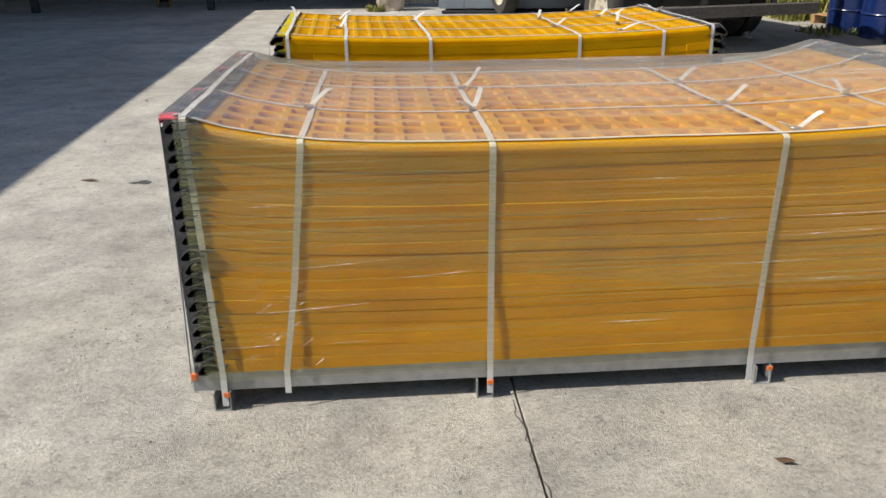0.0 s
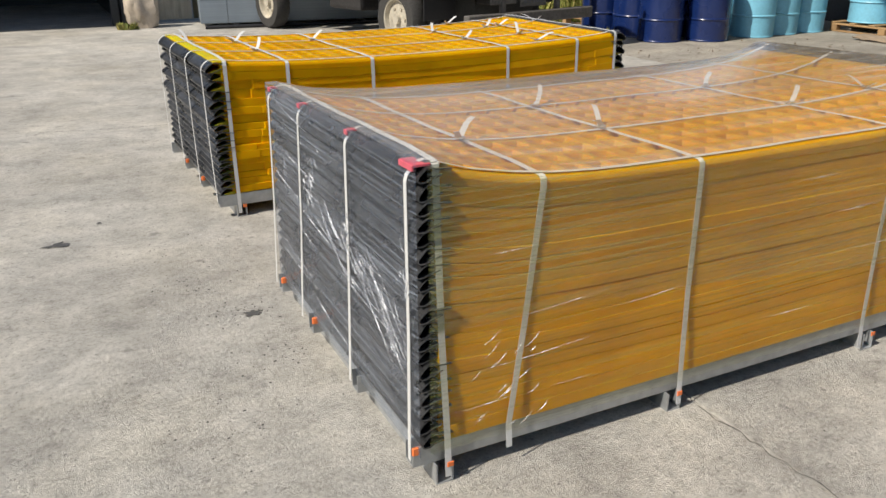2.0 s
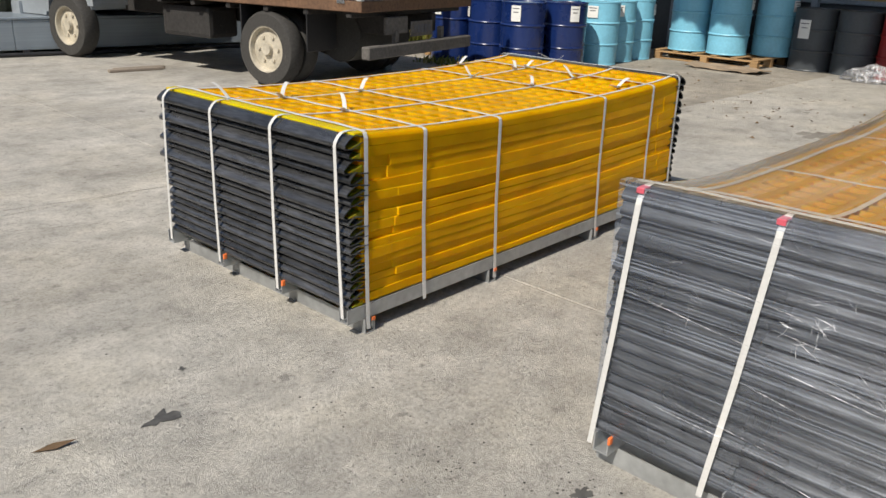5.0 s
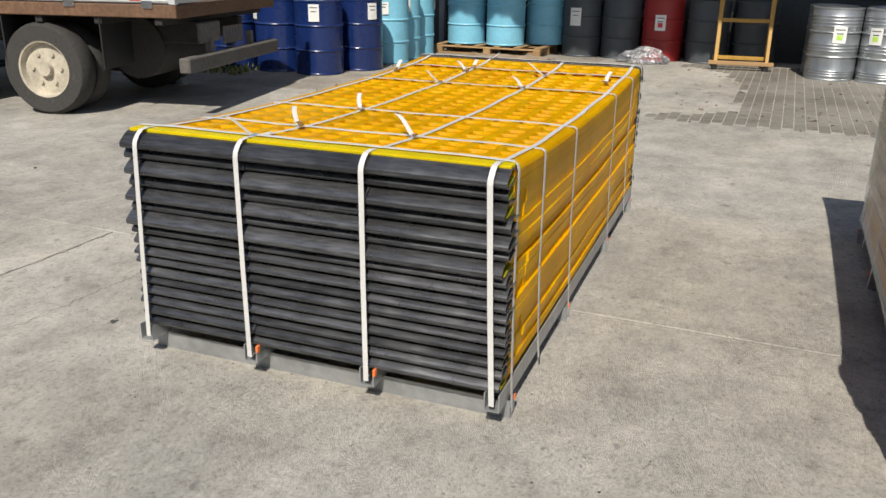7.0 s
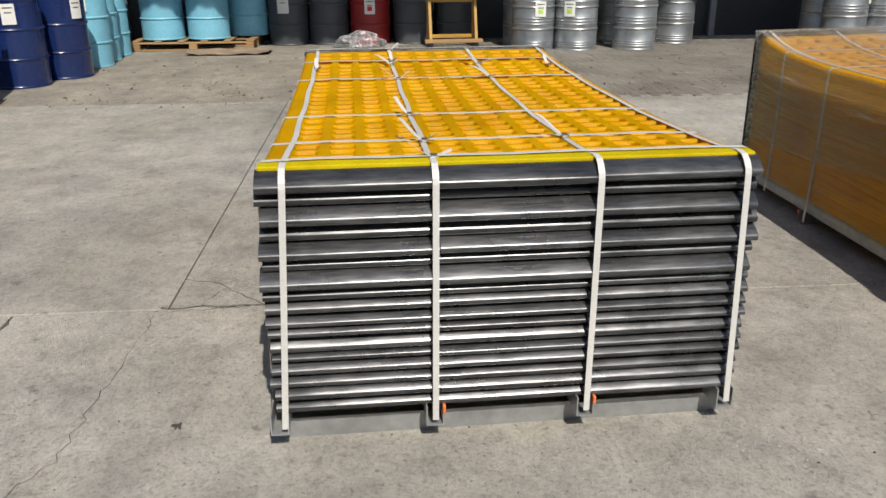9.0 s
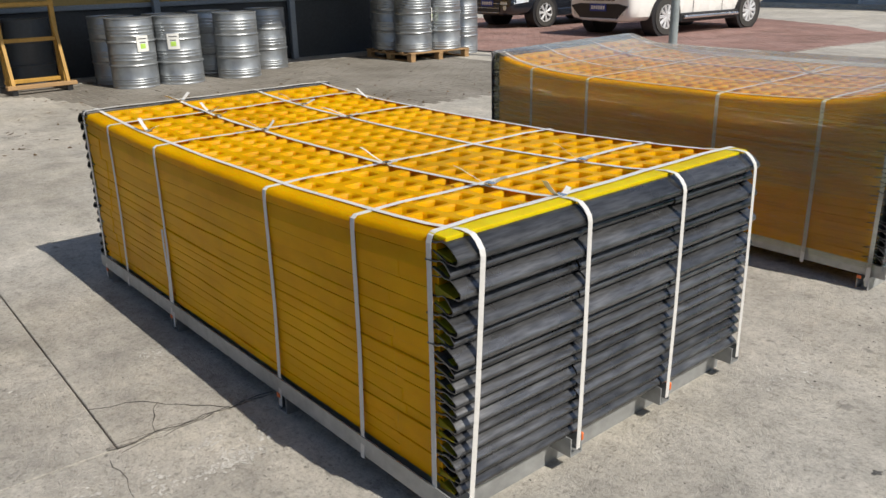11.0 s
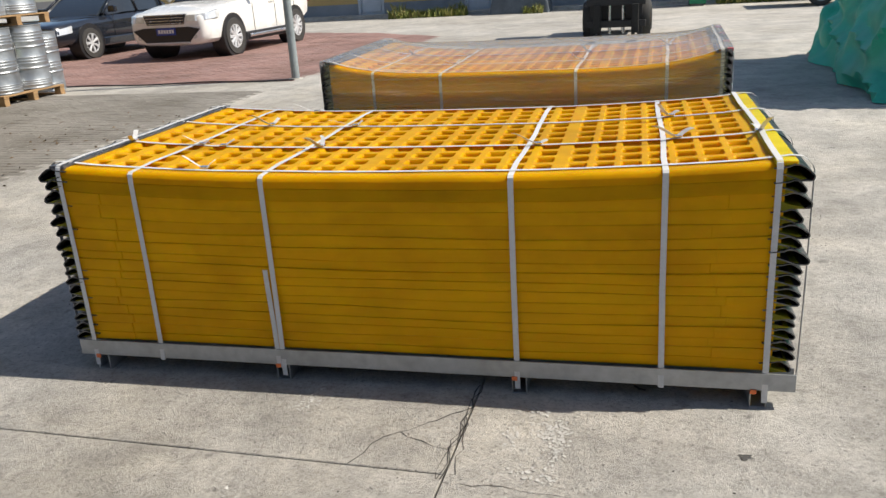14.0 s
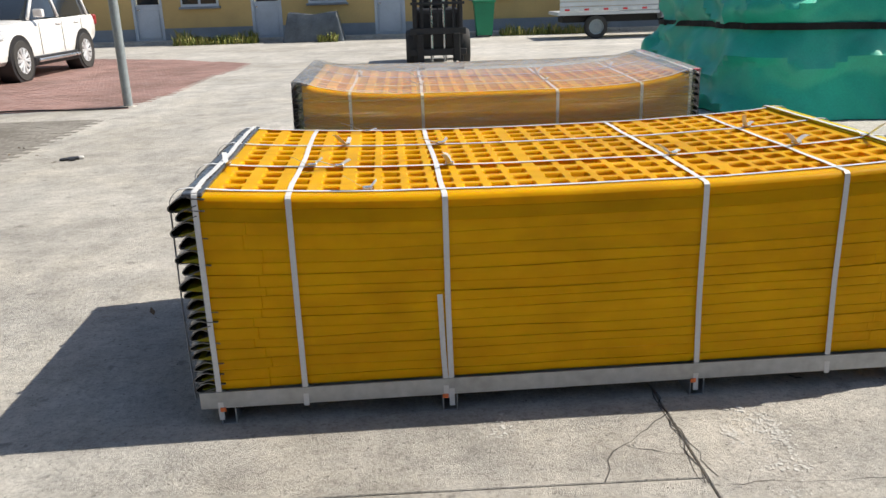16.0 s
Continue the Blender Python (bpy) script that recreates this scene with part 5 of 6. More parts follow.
# ---- vehicles ----
def wheel(parent, x, y, r, w, rim, spokes, out):
    """A wheel on the axle line along local x; out is +1 or -1 for the side that shows."""
    bm = bm_new()
    hw = w / 2
    lathe(bm, [(r * 0.62, -hw), (r * 0.93, -hw), (r, -hw * 0.6), (r, hw * 0.6), (r * 0.93, hw), (r * 0.70, hw * 1.04), (r * 0.62, hw * 0.92)], 36, "x", caps=False)
    ty = part("tyre", bm, RUBBER, parent)
    ty.location = (x, y, r)
    bm = bm_new()
    o = out * hw
    lathe(bm, [(0.02, o * 0.55), (r * 0.15, o * 0.75), (r * 0.16, o * 0.5), (r * 0.55, o * 0.35), (r * 0.58, o * 0.9), (r * 0.64, o * 0.95)], 30, "x", caps=False)
    rm = part("rim", bm, rim if not spokes else BLACKP, ty)
    if not spokes:
        bm = bm_new()
        cyl(bm, (o * 0.30, 0, 0), (o * 0.95, 0, 0), r * 0.17, r * 0.15, 18)
        for k in range(6):
            a = math.pi * k / 3
            c, s = math.cos(a) * r * 0.34, math.sin(a) * r * 0.34
            cyl(bm, (o * 0.35, c, s), (o * 0.62, c, s), r * 0.045, n=8)
        part("hub", bm, rim, rm, "worn hub with wheel nuts")
    if spokes:
        bm = bm_new()
        for k in range(spokes):
            for da in (-0.09, 0.09):
                a = 2 * math.pi * k / spokes + da
                c, s = math.cos(a), math.sin(a)
                cyl(bm, (o * 0.80, c * r * 0.08, s * r * 0.08), (o * 0.88, c * r * 0.6, s * r * 0.6), r * 0.05, r * 0.055, 8)
        lathe(bm, [(r * 0.57, o * 0.85), (r * 0.60, o * 1.0), (r * 0.645, o * 1.0)], 36, "x", caps=False)
        cyl(bm, (o * 0.5, 0, 0), (o * 0.92, 0, 0), r * 0.13, n=16)
        part("spokes", bm, rim, rm, "bright alloy spokes")
    return ty


def loft(bm, stations):
    """Joins cross-sections, given as (y, [(x, z) ...]) for one half, mirrored in x."""
    rows = []
    for y, half in stations:
        pts = [(x, z) for x, z in half] + [(-x, z) for x, z in half[::-1]]
        rows.append([bm.verts.new((x, y, z)) for x, z in pts])
    n = len(rows[0])
    for a, b in zip(rows, rows[1:]):
        for i in range(n):
            f = bm.faces.new((a[i], a[(i + 1) % n], b[(i + 1) % n], b[i]))
            f.smooth = True
    bm.faces.new(rows[0])
    bm.faces.new(rows[-1][::-1])


def car(name, x, y, turn, label, paint, length, width, hood, belt, roof, wb, r, spokes, suv):
    """Own frame: front towards +y, the middle of the wheelbase at the origin."""
    c = thing(name, x, y, 0, turn, label, "car")
    hw = width / 2
    f, b = length * 0.5 - 0.05, -length * 0.5 - 0.02
    zb = 0.24 if suv else 0.18
    st = []
    prof = [(b, 0.62, 0.80), (b + 0.12, 0.52, 0.95), (b + 0.6, 0.40, 1.0), (-wb / 2, 0.30, 1.0), (0, zb, 1.0), (wb / 2 - 0.5, zb, 1.0), (wb / 2 + 0.1, 0.28, 1.0), (f - 0.35, 0.26, 0.98), (f - 0.10, 0.28, 0.92), (f - 0.02, 0.30, 0.84), (f, 0.40, 0.78)]
    for yy, z0, k in prof:
        if yy > wb / 2 - 0.55:
            top = hood - (0.20 if suv else 0.13) * ((yy - (wb / 2 - 0.55)) / (f - wb / 2 + 0.55)) ** 1.6 - (0.12 if yy > f - 0.01 else 0.03 if yy > f - 0.05 else 0)
        else:
            top = belt + (0.04 if yy < -wb / 2 else 0)
        w = hw * k
        st.append((yy, [(w * 0.86, z0), (w * 0.97, z0 + 0.10), (w, (z0 + top) / 2), (w * 0.985, top - 0.14), (w * 0.93, top - 0.03), (w * 0.75, top)]))
    bm = bm_new()
    loft(bm, st)
    body = part("body", bm, paint, c)
    sub = body.modifiers.new("soft", "SUBSURF")
    sub.levels = sub.render_levels = 1
    # cabin
    bm = bm_new()
    fr, bk = wb / 2 - 0.55, b + (0.22 if suv else 0.75)
    loft(bm, [(bk, [(hw * 0.88, belt - 0.02), (hw * 0.84, belt + 0.05)]), (bk + (0.22 if suv else 0.75), [(hw * 0.91, belt - 0.02), (hw * 0.72, roof - 0.05)]),
              (fr - 1.0, [(hw * 0.93, belt - 0.02), (hw * 0.74, roof - 0.03)]), (fr - 0.75, [(hw * 0.93, belt - 0.02), (hw * 0.70, roof - 0.09)]), (fr, [(hw * 0.86, hood - 0.04), (hw * 0.78, hood)])])
    part("glass_house", bm, GLASS, c, "dark tinted window glass")
    bm = bm_new()
    loft(bm, [(bk + 0.2, [(hw * 0.70, roof - 0.06), (hw * 0.55, roof - 0.01)]), (bk + 0.9, [(hw * 0.76, roof - 0.045), (hw * 0.55, roof + 0.01)]), (fr - 0.72, [(hw * 0.72, roof - 0.08), (hw * 0.55, roof - 0.03)])])
    part("roof", bm, paint, c)
    for s in (-1, 1):
        for ya, yb in ((fr - 0.02, fr - 0.78), (fr - 1.28, fr - 1.30), (bk + 0.32, bk + 0.30)):
            bm = bm_new()
            za, zz = belt - 0.02, roof - 0.05
            cyl(bm, (s * hw * 0.935, ya, za), (s * hw * 0.752, yb, zz), 0.032, n=8)
            part("pillar", bm, paint, c)
        bm = bm_new()
        bxb(bm, s * hw * 0.98 - 0.02, s * hw * 0.98 + 0.16 * s, fr - 0.32, fr - 0.20, belt + 0.0, belt + 0.15, 0.03, 2) if s > 0 else bxb(bm, s * hw * 0.98 - 0.16, s * hw * 0.98 + 0.02, fr - 0.32, fr - 0.20, belt, belt + 0.15, 0.03, 2)
        part("mirror", bm, paint, c)
        for yy in (fr - 1.15, fr - 2.0):
            bm = bm_new()
            xx = s * hw * 0.992
            bxb(bm, xx - 0.015, xx + 0.015, yy - 0.10, yy + 0.10, belt - 0.16, belt - 0.125, 0.008)
            part("door_handle", bm, CHROME if not suv else paint, c)
        for yy in (fr - 0.30, fr - 1.28, fr - 2.22):
            bm = bm_new()
            xx = s * hw * 1.0
            bx(bm, xx - 0.006, xx + 0.0015, yy - 0.004, yy + 0.004, 0.42, belt - 0.06) if s > 0 else bx(bm, xx - 0.0015, xx + 0.006, yy - 0.004, yy + 0.004, 0.42, belt - 0.06)
            part("door_gap", bm, BLACKP, c)
        bm = bm_new()
        xx = s * (hw - 0.02)
        bxb(bm, min(xx, xx + s * 0.05), max(xx, xx + s * 0.05), -wb / 2 + r + 0.05, wb / 2 - r - 0.05, 0.24, 0.42, 0.02)
        part("sill_trim", bm, BLACKP if suv else paint, c)
        if suv:
            bm = bm_new()
            cyl(bm, (s * (hw + 0.06), -wb / 2 + r + 0.1, 0.34), (s * (hw + 0.06), wb / 2 - r - 0.1, 0.34), 0.035, n=12)
            part("step_bar", bm, CHROME, c, "bright tubular side step")
        for yy in (wb / 2, -wb / 2):
            bm = bm_new()
            cyl(bm, (s * (hw - 0.30), yy, r + 0.02), (s * (hw + 0.006), yy, r + 0.02), r + 0.065, n=32)
            part("wheel_arch", bm, BLACKP, c)
            wheel(c, s * (hw - 0.085), yy, r, 0.22, ALLOY, spokes, s)
        bm = bm_new()
        plan = [(0.50, 0.012), (0.72, 0.006), (0.90, -0.10), (0.99, -0.34), (1.0, -0.46), (0.90, -0.46), (0.60, -0.20)]
        low = [bm.verts.new((s * hw * u, f + v, hood - 0.35 - 0.10 * v)) for u, v in plan]
        high = [bm.verts.new((s * hw * u * 0.985, f + v - 0.03, hood - 0.235 - 0.16 * v)) for u, v in plan]
        for q in range(7):
            bm.faces.new((low[q], low[(q + 1) % 7], high[(q + 1) % 7], high[q]))
        bm.faces.new(low[::-1])
        bm.faces.new(high)
        part("headlamp", bm, LAMPG, c)
        bm = bm_new()
        cyl(bm, (s * hw * 0.66, f - 0.1, 0.47), (s * hw * 0.66, f + 0.005, 0.47), 0.055, n=14)
        part("fog_lamp", bm, LAMPG, c)
        bm = bm_new()
        xa, xb = sorted((s * hw * 0.70, s * hw * 0.93))
        bxb(bm, xa, xb, b + 0.02, b + 0.14, belt - 0.25, belt - 0.02, 0.03)
        part("tail_lamp", bm, REDP, c)
    # upper grille, narrowing downwards, with bright bars and a dark lower mouth
    ga, gb = (hood - 0.40, hood - 0.21) if suv else (0.34, hood - 0.22)
    bm = bm_new()
    pts = [(-hw * 0.50, gb), (-hw * 0.44, ga), (hw * 0.44, ga), (hw * 0.50, gb)]
    extrude_profile(bm, pts, "y", f - 0.12, f + 0.012)
    gr = part("grille", bm, BLACKP, c)
    for k in range(4):
        bm = bm_new()
        z = ga + 0.012 + k * (gb - ga - 0.03) / 3
        bxb(bm, -hw * 0.46, hw * 0.46, f + 0.008, f + 0.020, z, z + 0.014, 0.004)
        part("grille_bar", bm, CHROME, gr)
    if suv:
        bm = bm_new()
        extrude_profile(bm, [(-hw * 0.80, 0.60), (-hw * 0.50, 0.34), (hw * 0.50, 0.34), (hw * 0.80, 0.60), (hw * 0.55, 0.645), (-hw * 0.55, 0.645)], "y", f - 0.14, f + 0.008)
        lg = part("lower_grille", bm, BLACKP, c, "black lower grille mouth")
        bm = bm_new()
        bxb(bm, -hw * 0.52, hw * 0.52, f - 0.10, f + 0.018, 0.325, 0.365, 0.010)
        part("skid_strip", bm, ALLOY, lg, "silver skid strip")
    bm = bm_new()
    bxb(bm, -0.22, 0.22, f + 0.012, f + 0.024, 0.50, 0.64, 0.004)
    pl = part("number_plate", bm, PLATE, c)
    bm = bm_new()
    for k in range(6):
        bx(bm, -0.18 + k * 0.062, -0.135 + k * 0.062, f + 0.0245, f + 0.027, 0.535, 0.605)
    part("plate_bar", bm, WHITE, pl)
    return c


car("white_suv", 9.20, -8.30, -2.0, "white sport utility car parked on red bricks", WHITECAR, 4.78, 1.90, 1.10, 1.12, 1.74, 2.79, 0.375, 10, True)
car("black_sedan", 12.95, -8.75, -2.0, "glossy black sedan car parked beside the SUV", BLACKCAR, 4.95, 1.86, 0.90, 0.94, 1.46, 2.85, 0.335, 7, False)


def truck():
    t = thing("flatbed_truck", 2.95, 8.77, 0, 12.1, "worn grey flatbed truck with aluminium side boards", "truck")
    # own frame: rear left corner at the origin, forwards +y, its right side +x
    wdt, ln = 2.15, 4.2
    bm = bm_new()
    bxb(bm, 0.0, wdt, 0.0, ln, 0.86, 0.97, 0.008)
    part("deck_rail", bm, RUST, t, "rusty brown deck rail")
    for x in (0.0, wdt - 0.04):
        bm = bm_new()
        for k in range(4):
            bxb(bm, x, x + 0.04, 0.03, ln - 0.05, 0.98 + k * 0.115, 0.98 + k * 0.115 + 0.108, 0.01)
        sb = part("side_board", bm, BEDALU, t, "ribbed aluminium side board")
        sx = x - 0.004 if x == 0 else x + 0.041
        for k in range(18):
            bm = bm_new()
            bx(bm, sx, sx + 0.003, 0.08 + k * 0.226, 0.08 + k * 0.226 + (0.10 if k % 2 else 0.12), 1.0, 1.055)
            part("reflector", bm, REDREF if k % 2 else WHITEREF, sb)
        for k in range(7):
            bm = bm_new()
            bx(bm, sx, sx + 0.003, 0.25 + k * 0.085, 0.31 + k * 0.085, 1.25, 1.33)
            part("letter_bar", bm, BLUEINK, sb)
    for x in (-0.005, wdt - 0.055):
        for y in (0.0, ln - 0.06):
            bm = bm_new()
            bxb(bm, x, x + 0.06, y, y + 0.06, 0.97, 1.5, 0.006)
            part("corner_post", bm, BEDALU, t)
    bm = bm_new()
    for k in range(4):
        bxb(bm, 0.05, wdt - 0.05, 0.005, 0.045, 0.98 + k * 0.115, 0.98 + k * 0.115 + 0.108, 0.01)
    part("tail_board", bm, BEDALU, t)
    for k in range(6):
        bm = bm_new()
        bxb(bm, -0.014, 0.0, 0.2 + k * 0.72, 0.30 + k * 0.72, 0.94, 1.0, 0.004)
        part("hinge", bm, CHROME, t)
    bm = bm_new()
    bxb(bm, 0.62, 0.72, 0.1, 5.6, 0.60, 0.80, 0.01)
    part("chassis_rail", bm, CHASSIS, t)
    bm = bm_new()
    bxb(bm, wdt - 0.72, wdt - 0.62, 0.1, 5.6, 0.60, 0.80, 0.01)
    part("chassis_rail", bm, CHASSIS, t)
    for k in range(8):
        bm = bm_new()
        bxb(bm, 0.03, wdt - 0.03, 0.15 + k * 0.56, 0.22 + k * 0.56, 0.80, 0.86, 0.006)
        part("cross_member", bm, CHASSIS, t)
    bm = bm_new()
    for k in range(5):
        z = 0.50 + 0.028 * k
        extrude_profile(bm, [(0.75 + 0.05 * k, z), (1.89 - 0.05 * k, z), (1.87 - 0.05 * k, z + 0.022), (0.77 + 0.05 * k, z + 0.022)], "x", 0.66, 0.73)
    part("leaf_spring", bm, CHASSIS, t)
    bm = bm_new()
    cyl(bm, (1.35, 2.0, 0.62), (1.35, 2.9, 0.62), 0.13, n=18)
    part("air_tank", bm, CHASSIS, t)
    bm = bm_new()
    bxb(bm, 0.06, wdt - 0.06, -0.05, 0.05, 0.40, 0.53, 0.012)
    for x in (0.6, wdt - 0.66):
        bxb(bm, x, x + 0.06, 0.0, 0.06, 0.50, 0.66, 0.005)
    part("underride_bar", bm, DUSTYSTEEL, t, "scuffed dusty grey underride beam")
    bm = bm_new()
    bxb(bm, 0.45, 0.85, 0.02, 0.06, 0.62, 0.80, 0.01)
    part("tail_lamp_box", bm, DUSTYSTEEL, t)
    bm = bm_new()
    bxb(bm, 0.9, 1.32, 0.01, 0.03, 0.58, 0.74, 0.004)
    pl = part("number_plate", bm, DUSTYSTEEL, t)
    bm = bm_new()
    for k in range(5):
        bx(bm, 0.95 + k * 0.068, 1.0 + k * 0.068, 0.005, 0.0095, 0.62, 0.70)
    part("plate_bar", bm, INK, pl)
    bm = bm_new()
    cyl(bm, (0.6, 0.75, 0.55), (wdt - 0.6, 0.75, 0.55), 0.28, n=24)
    part("spare_tyre", bm, RUBBER, t)
    bm = bm_new()
    bxb(bm, 0.15, 0.6, 2.3, 3.1, 0.42, 0.78, 0.05, 2)
    part("fuel_tank", bm, CHASSIS, t)
    bm = bm_new()
    cyl(bm, (0.4, 1.2, 0.40), (wdt - 0.4, 1.2, 0.40), 0.07, n=14)
    bxb(bm, wdt / 2 - 0.15, wdt / 2 + 0.15, 1.05, 1.35, 0.27, 0.55, 0.08, 2)
    part("rear_axle", bm, CHASSIS, t)
    for x, s in ((0.12, -1), (0.36, 0.01), (wdt - 0.12, 1), (wdt - 0.36, 0.01)):
        wheel(t, x, 1.32, 0.40, 0.20, HUBCREAM, 0, s if abs(s) > 0.5 else -1)
    for x, s in ((0.16, -1), (wdt - 0.16, 1)):
        wheel(t, x, 4.85, 0.40, 0.22, HUBCREAM, 0, s)
    for y in (0.72, 1.66):
        bm = bm_new()
        bxb(bm, 0.02, 0.5, y, y + 0.015, 0.42, 0.86, 0.004)
        part("mud_flap", bm, BLACKP, t)
    # cab
    bm = bm_new()
    extrude_profile(bm, [(4.32, 0.62), (4.42, 0.62), (4.47, 0.82), (4.62, 0.92), (5.08, 0.92), (5.22, 0.82), (5.28, 0.50), (5.92, 0.50), (5.98, 0.9), (5.88, 1.35), (5.62, 2.05), (4.36, 2.1)], "x", 0.10, wdt - 0.10)
    bmesh.ops.bevel(bm, geom=[e for e in bm.edges if e.calc_length() > 1.5], offset=0.05, segments=2, affect="EDGES")
    cab = part("cab", bm, CABGREY, t, "grey painted cab with sprayed marks")
    for s in (0.096, wdt - 0.099):
        bm = bm_new()
        extrude_profile(bm, [(4.5, 1.33), (5.6, 1.33), (5.42, 1.95), (4.5, 1.98)], "x", s, s + 0.003)
        part("side_window", bm, GLASS, cab)
        bm = bm_new()
        for k in range(6):
            bx(bm, s - 0.001, s + 0.003, 4.9 + k * 0.09, 4.96 + k * 0.09, 1.10, 1.18)
        part("sprayed_bar", bm, BLUEINK, cab)
        bm = bm_new()
        bxb(bm, s - 0.006, s + 0.008, 4.46, 4.60, 1.20, 1.25, 0.003)
        part("door_handle", bm, BLACKP, cab)
    bm = bm_new()
    bxb(bm, 0.05, wdt - 0.05, 5.85, 6.05, 0.40, 0.66, 0.04, 2)
    part("bumper", bm, CABGREY, t)


truck()


def forklift():
    t = thing("forklift_truck", 0.66, -6.75, 0, 0, "black forklift truck facing the stacks, forks lowered", "forklift")
    # own frame: mast front at y = 0, looking towards +y
    for s in (-1, 1):
        bm = bm_new()
        bxb(bm, s * 0.42 - 0.045, s * 0.42 + 0.045, -0.25, -0.12, 0.05, 2.3, 0.008)
        part("mast_rail", bm, BLACKM, t)
        bm = bm_new()
        bxb(bm, s * 0.30 - 0.03, s * 0.30 + 0.03, -0.22, -0.12, 0.08, 2.3, 0.006)
        part("inner_mast_rail", bm, BLACKM, t)
        bm = bm_new()
        bxb(bm, s * 0.34 - 0.06, s * 0.34 + 0.06, -0.06, 0.0, 0.12, 0.62, 0.008)
        bxb(bm, s * 0.34 - 0.06, s * 0.34 + 0.06, -0.02, 0.95, 0.06, 0.10, 0.008)
        part("fork", bm, CHASSIS, t)
        for yy, r in ((-0.45, 0.34), (-1.95, 0.27)):
            wheel(t, s * 0.50, yy, r, 0.20, OCHRE, 0, s)
    for z0, z1 in ((0.22, 0.34), (0.60, 0.72)):
        bm = bm_new()
        bxb(bm, -0.52, 0.52, -0.12, -0.06, z0, z1, 0.008)
        part("carriage_bar", bm, BLACKM, t)
    bm = bm_new()
    for k in range(7):
        bxb(bm, -0.42 + k * 0.14 - 0.012, -0.42 + k * 0.14 + 0.012, -0.11, -0.07, 0.72, 1.15, 0.003)
    bxb(bm, -0.5, 0.5, -0.115, -0.065, 1.13, 1.18, 0.006)
    part("load_guard", bm, BLACKM, t)
    for z in (1.3, 2.1):
        bm = bm_new()
        bxb(bm, -0.40, 0.40, -0.26, -0.20, z, z + 0.1, 0.01)
        part("mast_crossbar", bm, BLACKM, t)
    bm = bm_new()
    bxb(bm, -0.45, 0.45, -2.3, -0.32, 0.28, 1.05, 0.08, 2)
    part("chassis", bm, BLACKM, t)
    for x in (-0.12, 0.12):
        bm = bm_new()
        cyl(bm, (x, -0.2, 0.1), (x, -0.2, 1.9), 0.03, n=12)
        part("lift_cylinder", bm, CHROME, t)
    bm = bm_new()
    for x, y in ((-0.42, -0.55), (0.42, -0.55), (-0.42, -1.8), (0.42, -1.8)):
        bxb(bm, x - 0.03, x + 0.03, y - 0.03, y + 0.03, 1.0, 2.1, 0.006)
    bxb(bm, -0.46, 0.46, -1.85, -0.5, 2.08, 2.14, 0.01)
    part("overhead_guard", bm, BLACKM, t)
    bm = bm_new()
    bxb(bm, -0.25, 0.25, -1.5, -1.0, 1.05, 1.25, 0.04, 2)
    bxb(bm, -0.25, 0.25, -1.6, -1.45, 1.2, 1.65, 0.04, 2)
    part("seat", bm, BLACKP, t)


forklift()


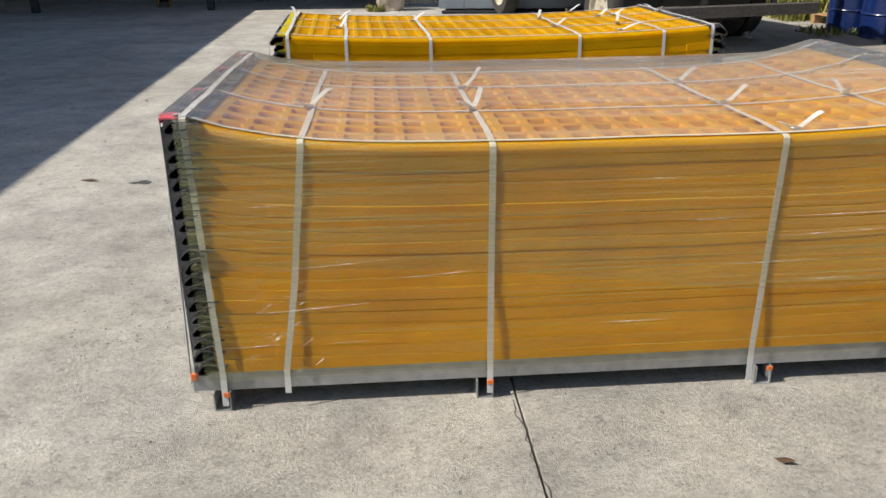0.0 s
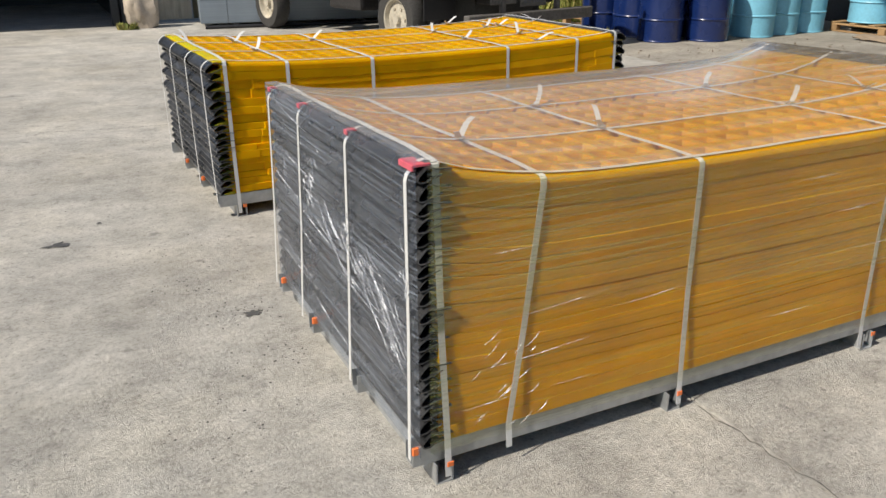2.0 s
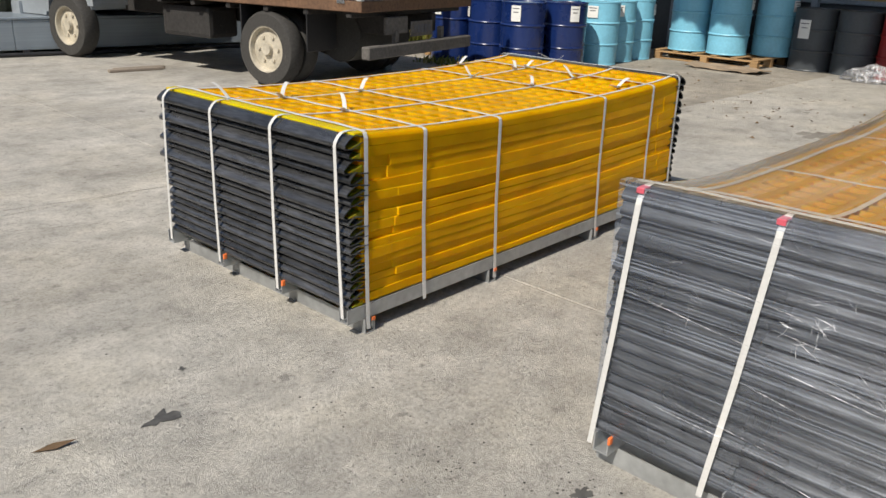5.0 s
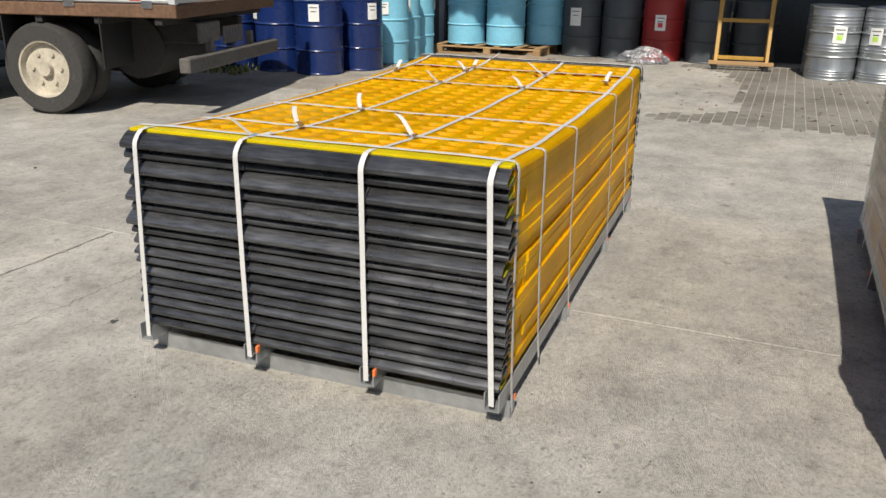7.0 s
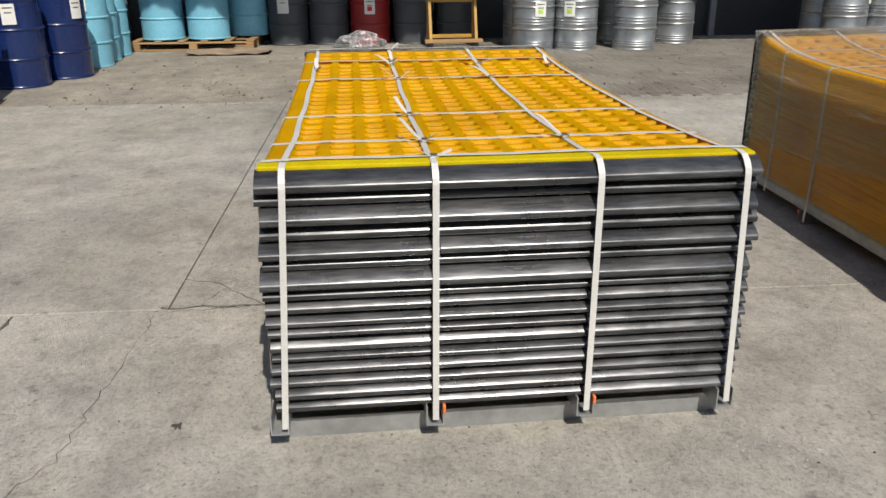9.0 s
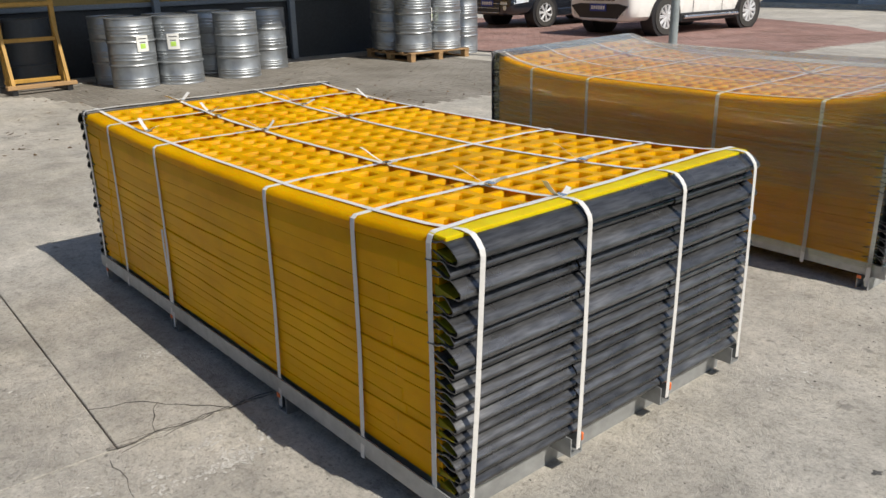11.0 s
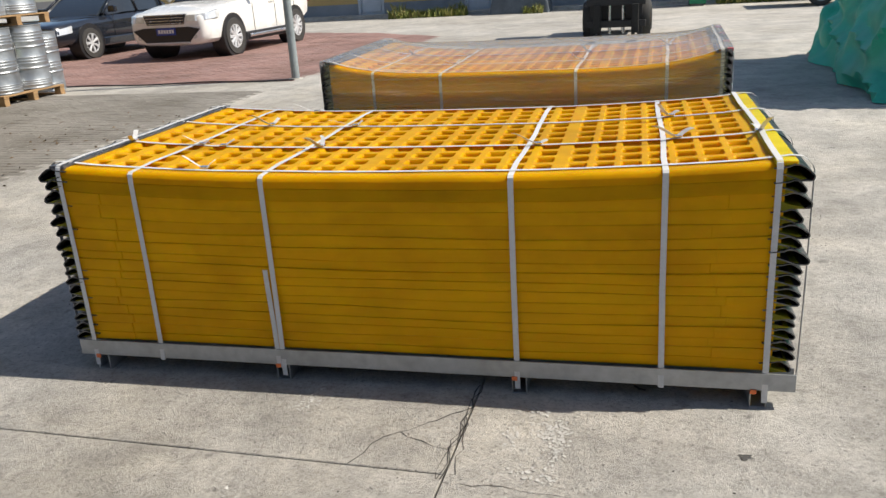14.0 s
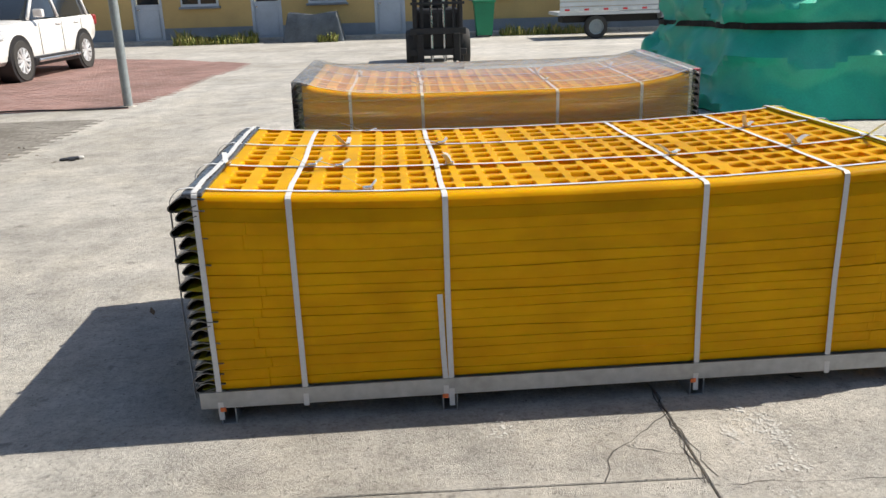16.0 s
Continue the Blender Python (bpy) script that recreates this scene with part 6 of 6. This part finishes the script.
def tarp_load():
    t = thing("covered_load", -3.9, -1.7, 0, 0, "tall load hidden under a creased green tarpaulin", "tarpaulin")
    bm = bm_new()
    n, m = 260, 54
    hx, hy, h = 1.55, 1.95, 2.25

    def fold_at(u, v, z, g):
        """Broad sag, long slanting ridges and a gathered hem."""
        f = 0.07 * noise.noise(Vector((u * 1.8 + z * 0.6, v * 1.8 - z * 0.5, z * 0.5)))
        a = noise.noise(Vector((u * 2.4 + z * 1.5, v * 2.4 + z * 1.1, 7.0)))
        b = noise.noise(Vector((u * 4.5 - z * 2.2, v * 4.5 - z * 1.6, 1.0)))
        f += 0.13 * max(0.0, 1 - 4 * abs(a)) ** 1.5 + 0.03 * max(0.0, 1 - 4 * abs(b)) ** 1.5 + 0.006 * noise.noise(Vector((u * 9, v * 9, z * 2.5)))
        return f + 0.10 * abs(noise.noise(Vector((u * 5 - z, v * 5 + z, 3.0)))) * (1 - g) ** 2

    per = []
    for i in range(n):
        a = 2 * math.pi * i / n
        c, s = math.cos(a), math.sin(a)
        k = 1.0 / (abs(c) ** 7 + abs(s) ** 7) ** (1 / 7)
        per.append((c * k, s * k, a))
    rows = []
    for j in range(m + 1):
        f = j / m
        row = []
        for u, v, a in per:
            if f < 0.72:
                g = f / 0.72
                z = h * g
                flare = 0.22 * (1 - g) ** 3 + 0.03 * (1 - g)
                belt = -0.06 * math.exp(-((z - 0.9) / 0.10) ** 2)
                fold = fold_at(u, v, z, g)
                rr = 1 + flare / 1.6
                x, y = u * (hx * (1 - 0.06 * g) * rr + fold + belt), v * (hy * (1 - 0.06 * g) * rr + fold + belt)
                if j == 0:
                    z = 0.01
                elif z < 0.22:
                    z += 0.06 * abs(noise.noise(Vector((u * 6, v * 6, 1.0))))
            else:
                g = (f - 0.72) / 0.28
                x, y, z = u * hx * 0.94 * (1 - g) ** 0.8, v * hy * 0.94 * (1 - g) ** 0.8, h + 0.10 * math.sin(g * math.pi / 2) + 0.05 * noise.noise(Vector((u * 3 * (1 - g), v * 3 * (1 - g), 8)))
            row.append(bm.verts.new((x, y, z)))
        rows.append(row)
    for a, b in zip(rows, rows[1:]):
        for i in range(n):
            f = bm.faces.new((a[i], a[(i + 1) % n], b[(i + 1) % n], b[i]))
            f.smooth = True
    bmesh.ops.remove_doubles(bm, verts=rows[-1], dist=0.05)
    part("tarpaulin", bm, TARP, t)
    bm = bm_new()
    pts = []
    for u, v, a in per + per[:1]:
        z = 0.90 + 0.03 * math.sin(a * 2)
        g = z / h
        flare = 1 + (0.22 * (1 - g) ** 3 + 0.03 * (1 - g)) / 1.6
        out = max(0.0, fold_at(u, v, z, g)) * 0.75 - 0.06 * math.exp(-((z - 0.9) / 0.10) ** 2) + 0.045
        pts.append((u * (hx * (1 - 0.06 * g) * flare + out), v * (hy * (1 - 0.06 * g) * flare + out), z))
    r0 = [(bm.verts.new((x, y, z - 0.035)), bm.verts.new((x, y, z + 0.035))) for x, y, z in pts]
    for a, b in zip(r0, r0[1:]):
        bm.faces.new((a[0], b[0], b[1], a[1]))
    bmesh.ops.solidify(bm, geom=bm.faces[:], thickness=0.012)
    part("lashing_belt", bm, BELT, t, "dark webbing belt round the tarpaulin")
    bm = bm_new()
    bmesh.ops.create_icosphere(bm, subdivisions=4, radius=0.34)
    for v in bm.verts:
        k = 1 + 0.40 * noise.noise(v.co * 4) + 0.12 * abs(noise.noise(v.co * 11))
        v.co = Vector((v.co.x * 0.7 * k + 1.62, v.co.y * 1.2 * k - 1.4, max(0.005, v.co.z * 1.3 * k + 0.25)))
    for f in bm.faces:
        f.smooth = True
    part("loose_corner", bm, TARP, t, "bunched loose corner of green tarpaulin")


tarp_load()


def light_truck():
    t = thing("light_truck", -4.6, -13.6, 0, 0, "small silver dropside truck parked by the building", "truck")
    bm = bm_new()
    for k in range(3):
        bxb(bm, -0.9, 1.75, -0.03, 0.02, 0.72 + k * 0.13, 0.72 + k * 0.13 + 0.12, 0.01)
    bxb(bm, -0.95, 1.8, -1.5, 0.0, 0.62, 0.71, 0.01)
    part("dropside_bed", bm, BEDALU, t)
    for k in range(10):
        bm = bm_new()
        bx(bm, -0.85 + k * 0.26, -0.72 + k * 0.26, 0.021, 0.025, 0.74, 0.79)
        part("reflector", bm, REDREF if k % 2 else WHITEREF, t)
    bm = bm_new()
    bxb(bm, -2.9, -1.0, -1.5, 0.0, 0.42, 1.95, 0.12, 2)
    part("cab", bm, CABGREY, t)
    bm = bm_new()
    bx(bm, -2.3, -1.25, -0.002, 0.004, 1.2, 1.7)
    part("side_window", bm, GLASS, t)
    bm = bm_new()
    bxb(bm, -2.6, 1.6, -1.1, -0.4, 0.42, 0.62, 0.01)
    part("chassis", bm, CHASSIS, t)
    for x in (0.75, -1.85):
        w = thing("tmp", 0, 0, 0, 0, "tmp", "tmp")
        w.name = "wheel"
        for key in ("label", "category"):
            del w[key]
        w.parent = t
        w.matrix_basis = pose(x, -0.12, 0, 0, 0, 90)
        wheel(w, 0, 0, 0.31, 0.19, POLEM, 0, 1)


light_truck()

# Wheeled bin and covered heap by the building, and weeds along its foot
bin_ = thing("waste_bin", -1.06, -16.2, 0, 0, "green plastic wheeled waste bin by the wall", "waste bin")
bm = bm_new()
loft(bm, [(-0.26, [(0.22, 0.06), (0.30, 0.98)]), (0.26, [(0.22, 0.06), (0.30, 0.98)])])
part("body", bm, BINGREEN, bin_)
bm = bm_new()
bxb(bm, -0.33, 0.33, -0.32, 0.31, 0.985, 1.05, 0.02, 2)
part("lid", bm, BINGREEN, bin_)
for s in (-0.2, 0.2):
    bm = bm_new()
    cyl(bm, (s - 0.03, -0.26, 0.09), (s + 0.03, -0.26, 0.09), 0.09, n=16)
    part("bin_wheel", bm, BLACKP, bin_)

bm = bm_new()
bmesh.ops.create_grid(bm, x_segments=40, y_segments=24, size=1.0)
for v in bm.verts:
    u, w = v.co.x, v.co.y
    prof = min(1.0, 5.0 * (1 - max(abs(u), abs(w))))
    z = 0.88 * prof - 0.10 * prof * (1 - abs(u)) + 0.03 * noise.noise(Vector((u * 3, w * 3, 4)))
    v.co = Vector((u * 0.92 * (0.97 + 0.03 * (1 - prof)), w * 0.5, max(0.005, z)))
for f in bm.faces:
    f.smooth = True
ob = part("covered_bench", bm, COVER)
ob.location = (4.05, -16.9, 0.0)
tagged(ob, "low bench under a dark grey plastic sheet by the wall", "covered bench")


def weeds(name, x0, x1, y0, y1, count, hmin, hmax, label):
    verts, faces = [], []
    for _ in range(count):
        x, y = rnd.uniform(x0, x1), rnd.uniform(y0, y1)
        k = 0.5 + 0.9 * abs(noise.noise(Vector((x * 1.3, y * 1.3, 0))))
        h = rnd.uniform(hmin, hmax) * k
        a = rnd.random() * 6.283
        lx, ly = math.cos(a) * h * 0.5, math.sin(a) * h * 0.5
        w = rnd.uniform(0.006, 0.018)
        wx, wy = -math.sin(a) * w, math.cos(a) * w
        n = len(verts)
        verts += [(x - wx, y - wy, 0), (x + wx, y + wy, 0), (x + lx * 0.35 + wx, y + ly * 0.35 + wy, h * 0.6), (x + lx * 0.35 - wx, y + ly * 0.35 - wy, h * 0.6), (x + lx, y + ly, h * rnd.uniform(0.75, 1.0))]
        faces += [(n, n + 1, n + 2, n + 3), (n + 3, n + 2, n + 4)]
    me = bpy.data.meshes.new(name)
    me.from_pydata(verts, [], faces)
    me.materials.append(GRASS)
    tagged(new(name, me), label, "weeds", kind="stuff")


weeds("weeds", 5.8, 8.3, -17.4, -16.7, 1300, 0.12, 0.55, "dry green weeds along the building kerb")
weeds("weeds", 3.3, 3.9, -16.4, -16.1, 160, 0.12, 0.5, "dry weeds before the covered bench")
weeds("weeds", -4.8, -1.6, -16.9, -16.2, 900, 0.12, 0.5, "dry green weeds along the building kerb")
weeds("weeds", 6.0, 7.8, 11.9, 13.2, 1700, 0.2, 0.8, "tall green weeds at the fence foot")
weeds("weeds", -0.15, 0.15, 14.3, 14.6, 130, 0.08, 0.25, "small weeds beside the sack")
weeds("weeds", 5.6, 6.2, 10.2, 10.8, 120, 0.04, 0.14, "small weeds in the paving")
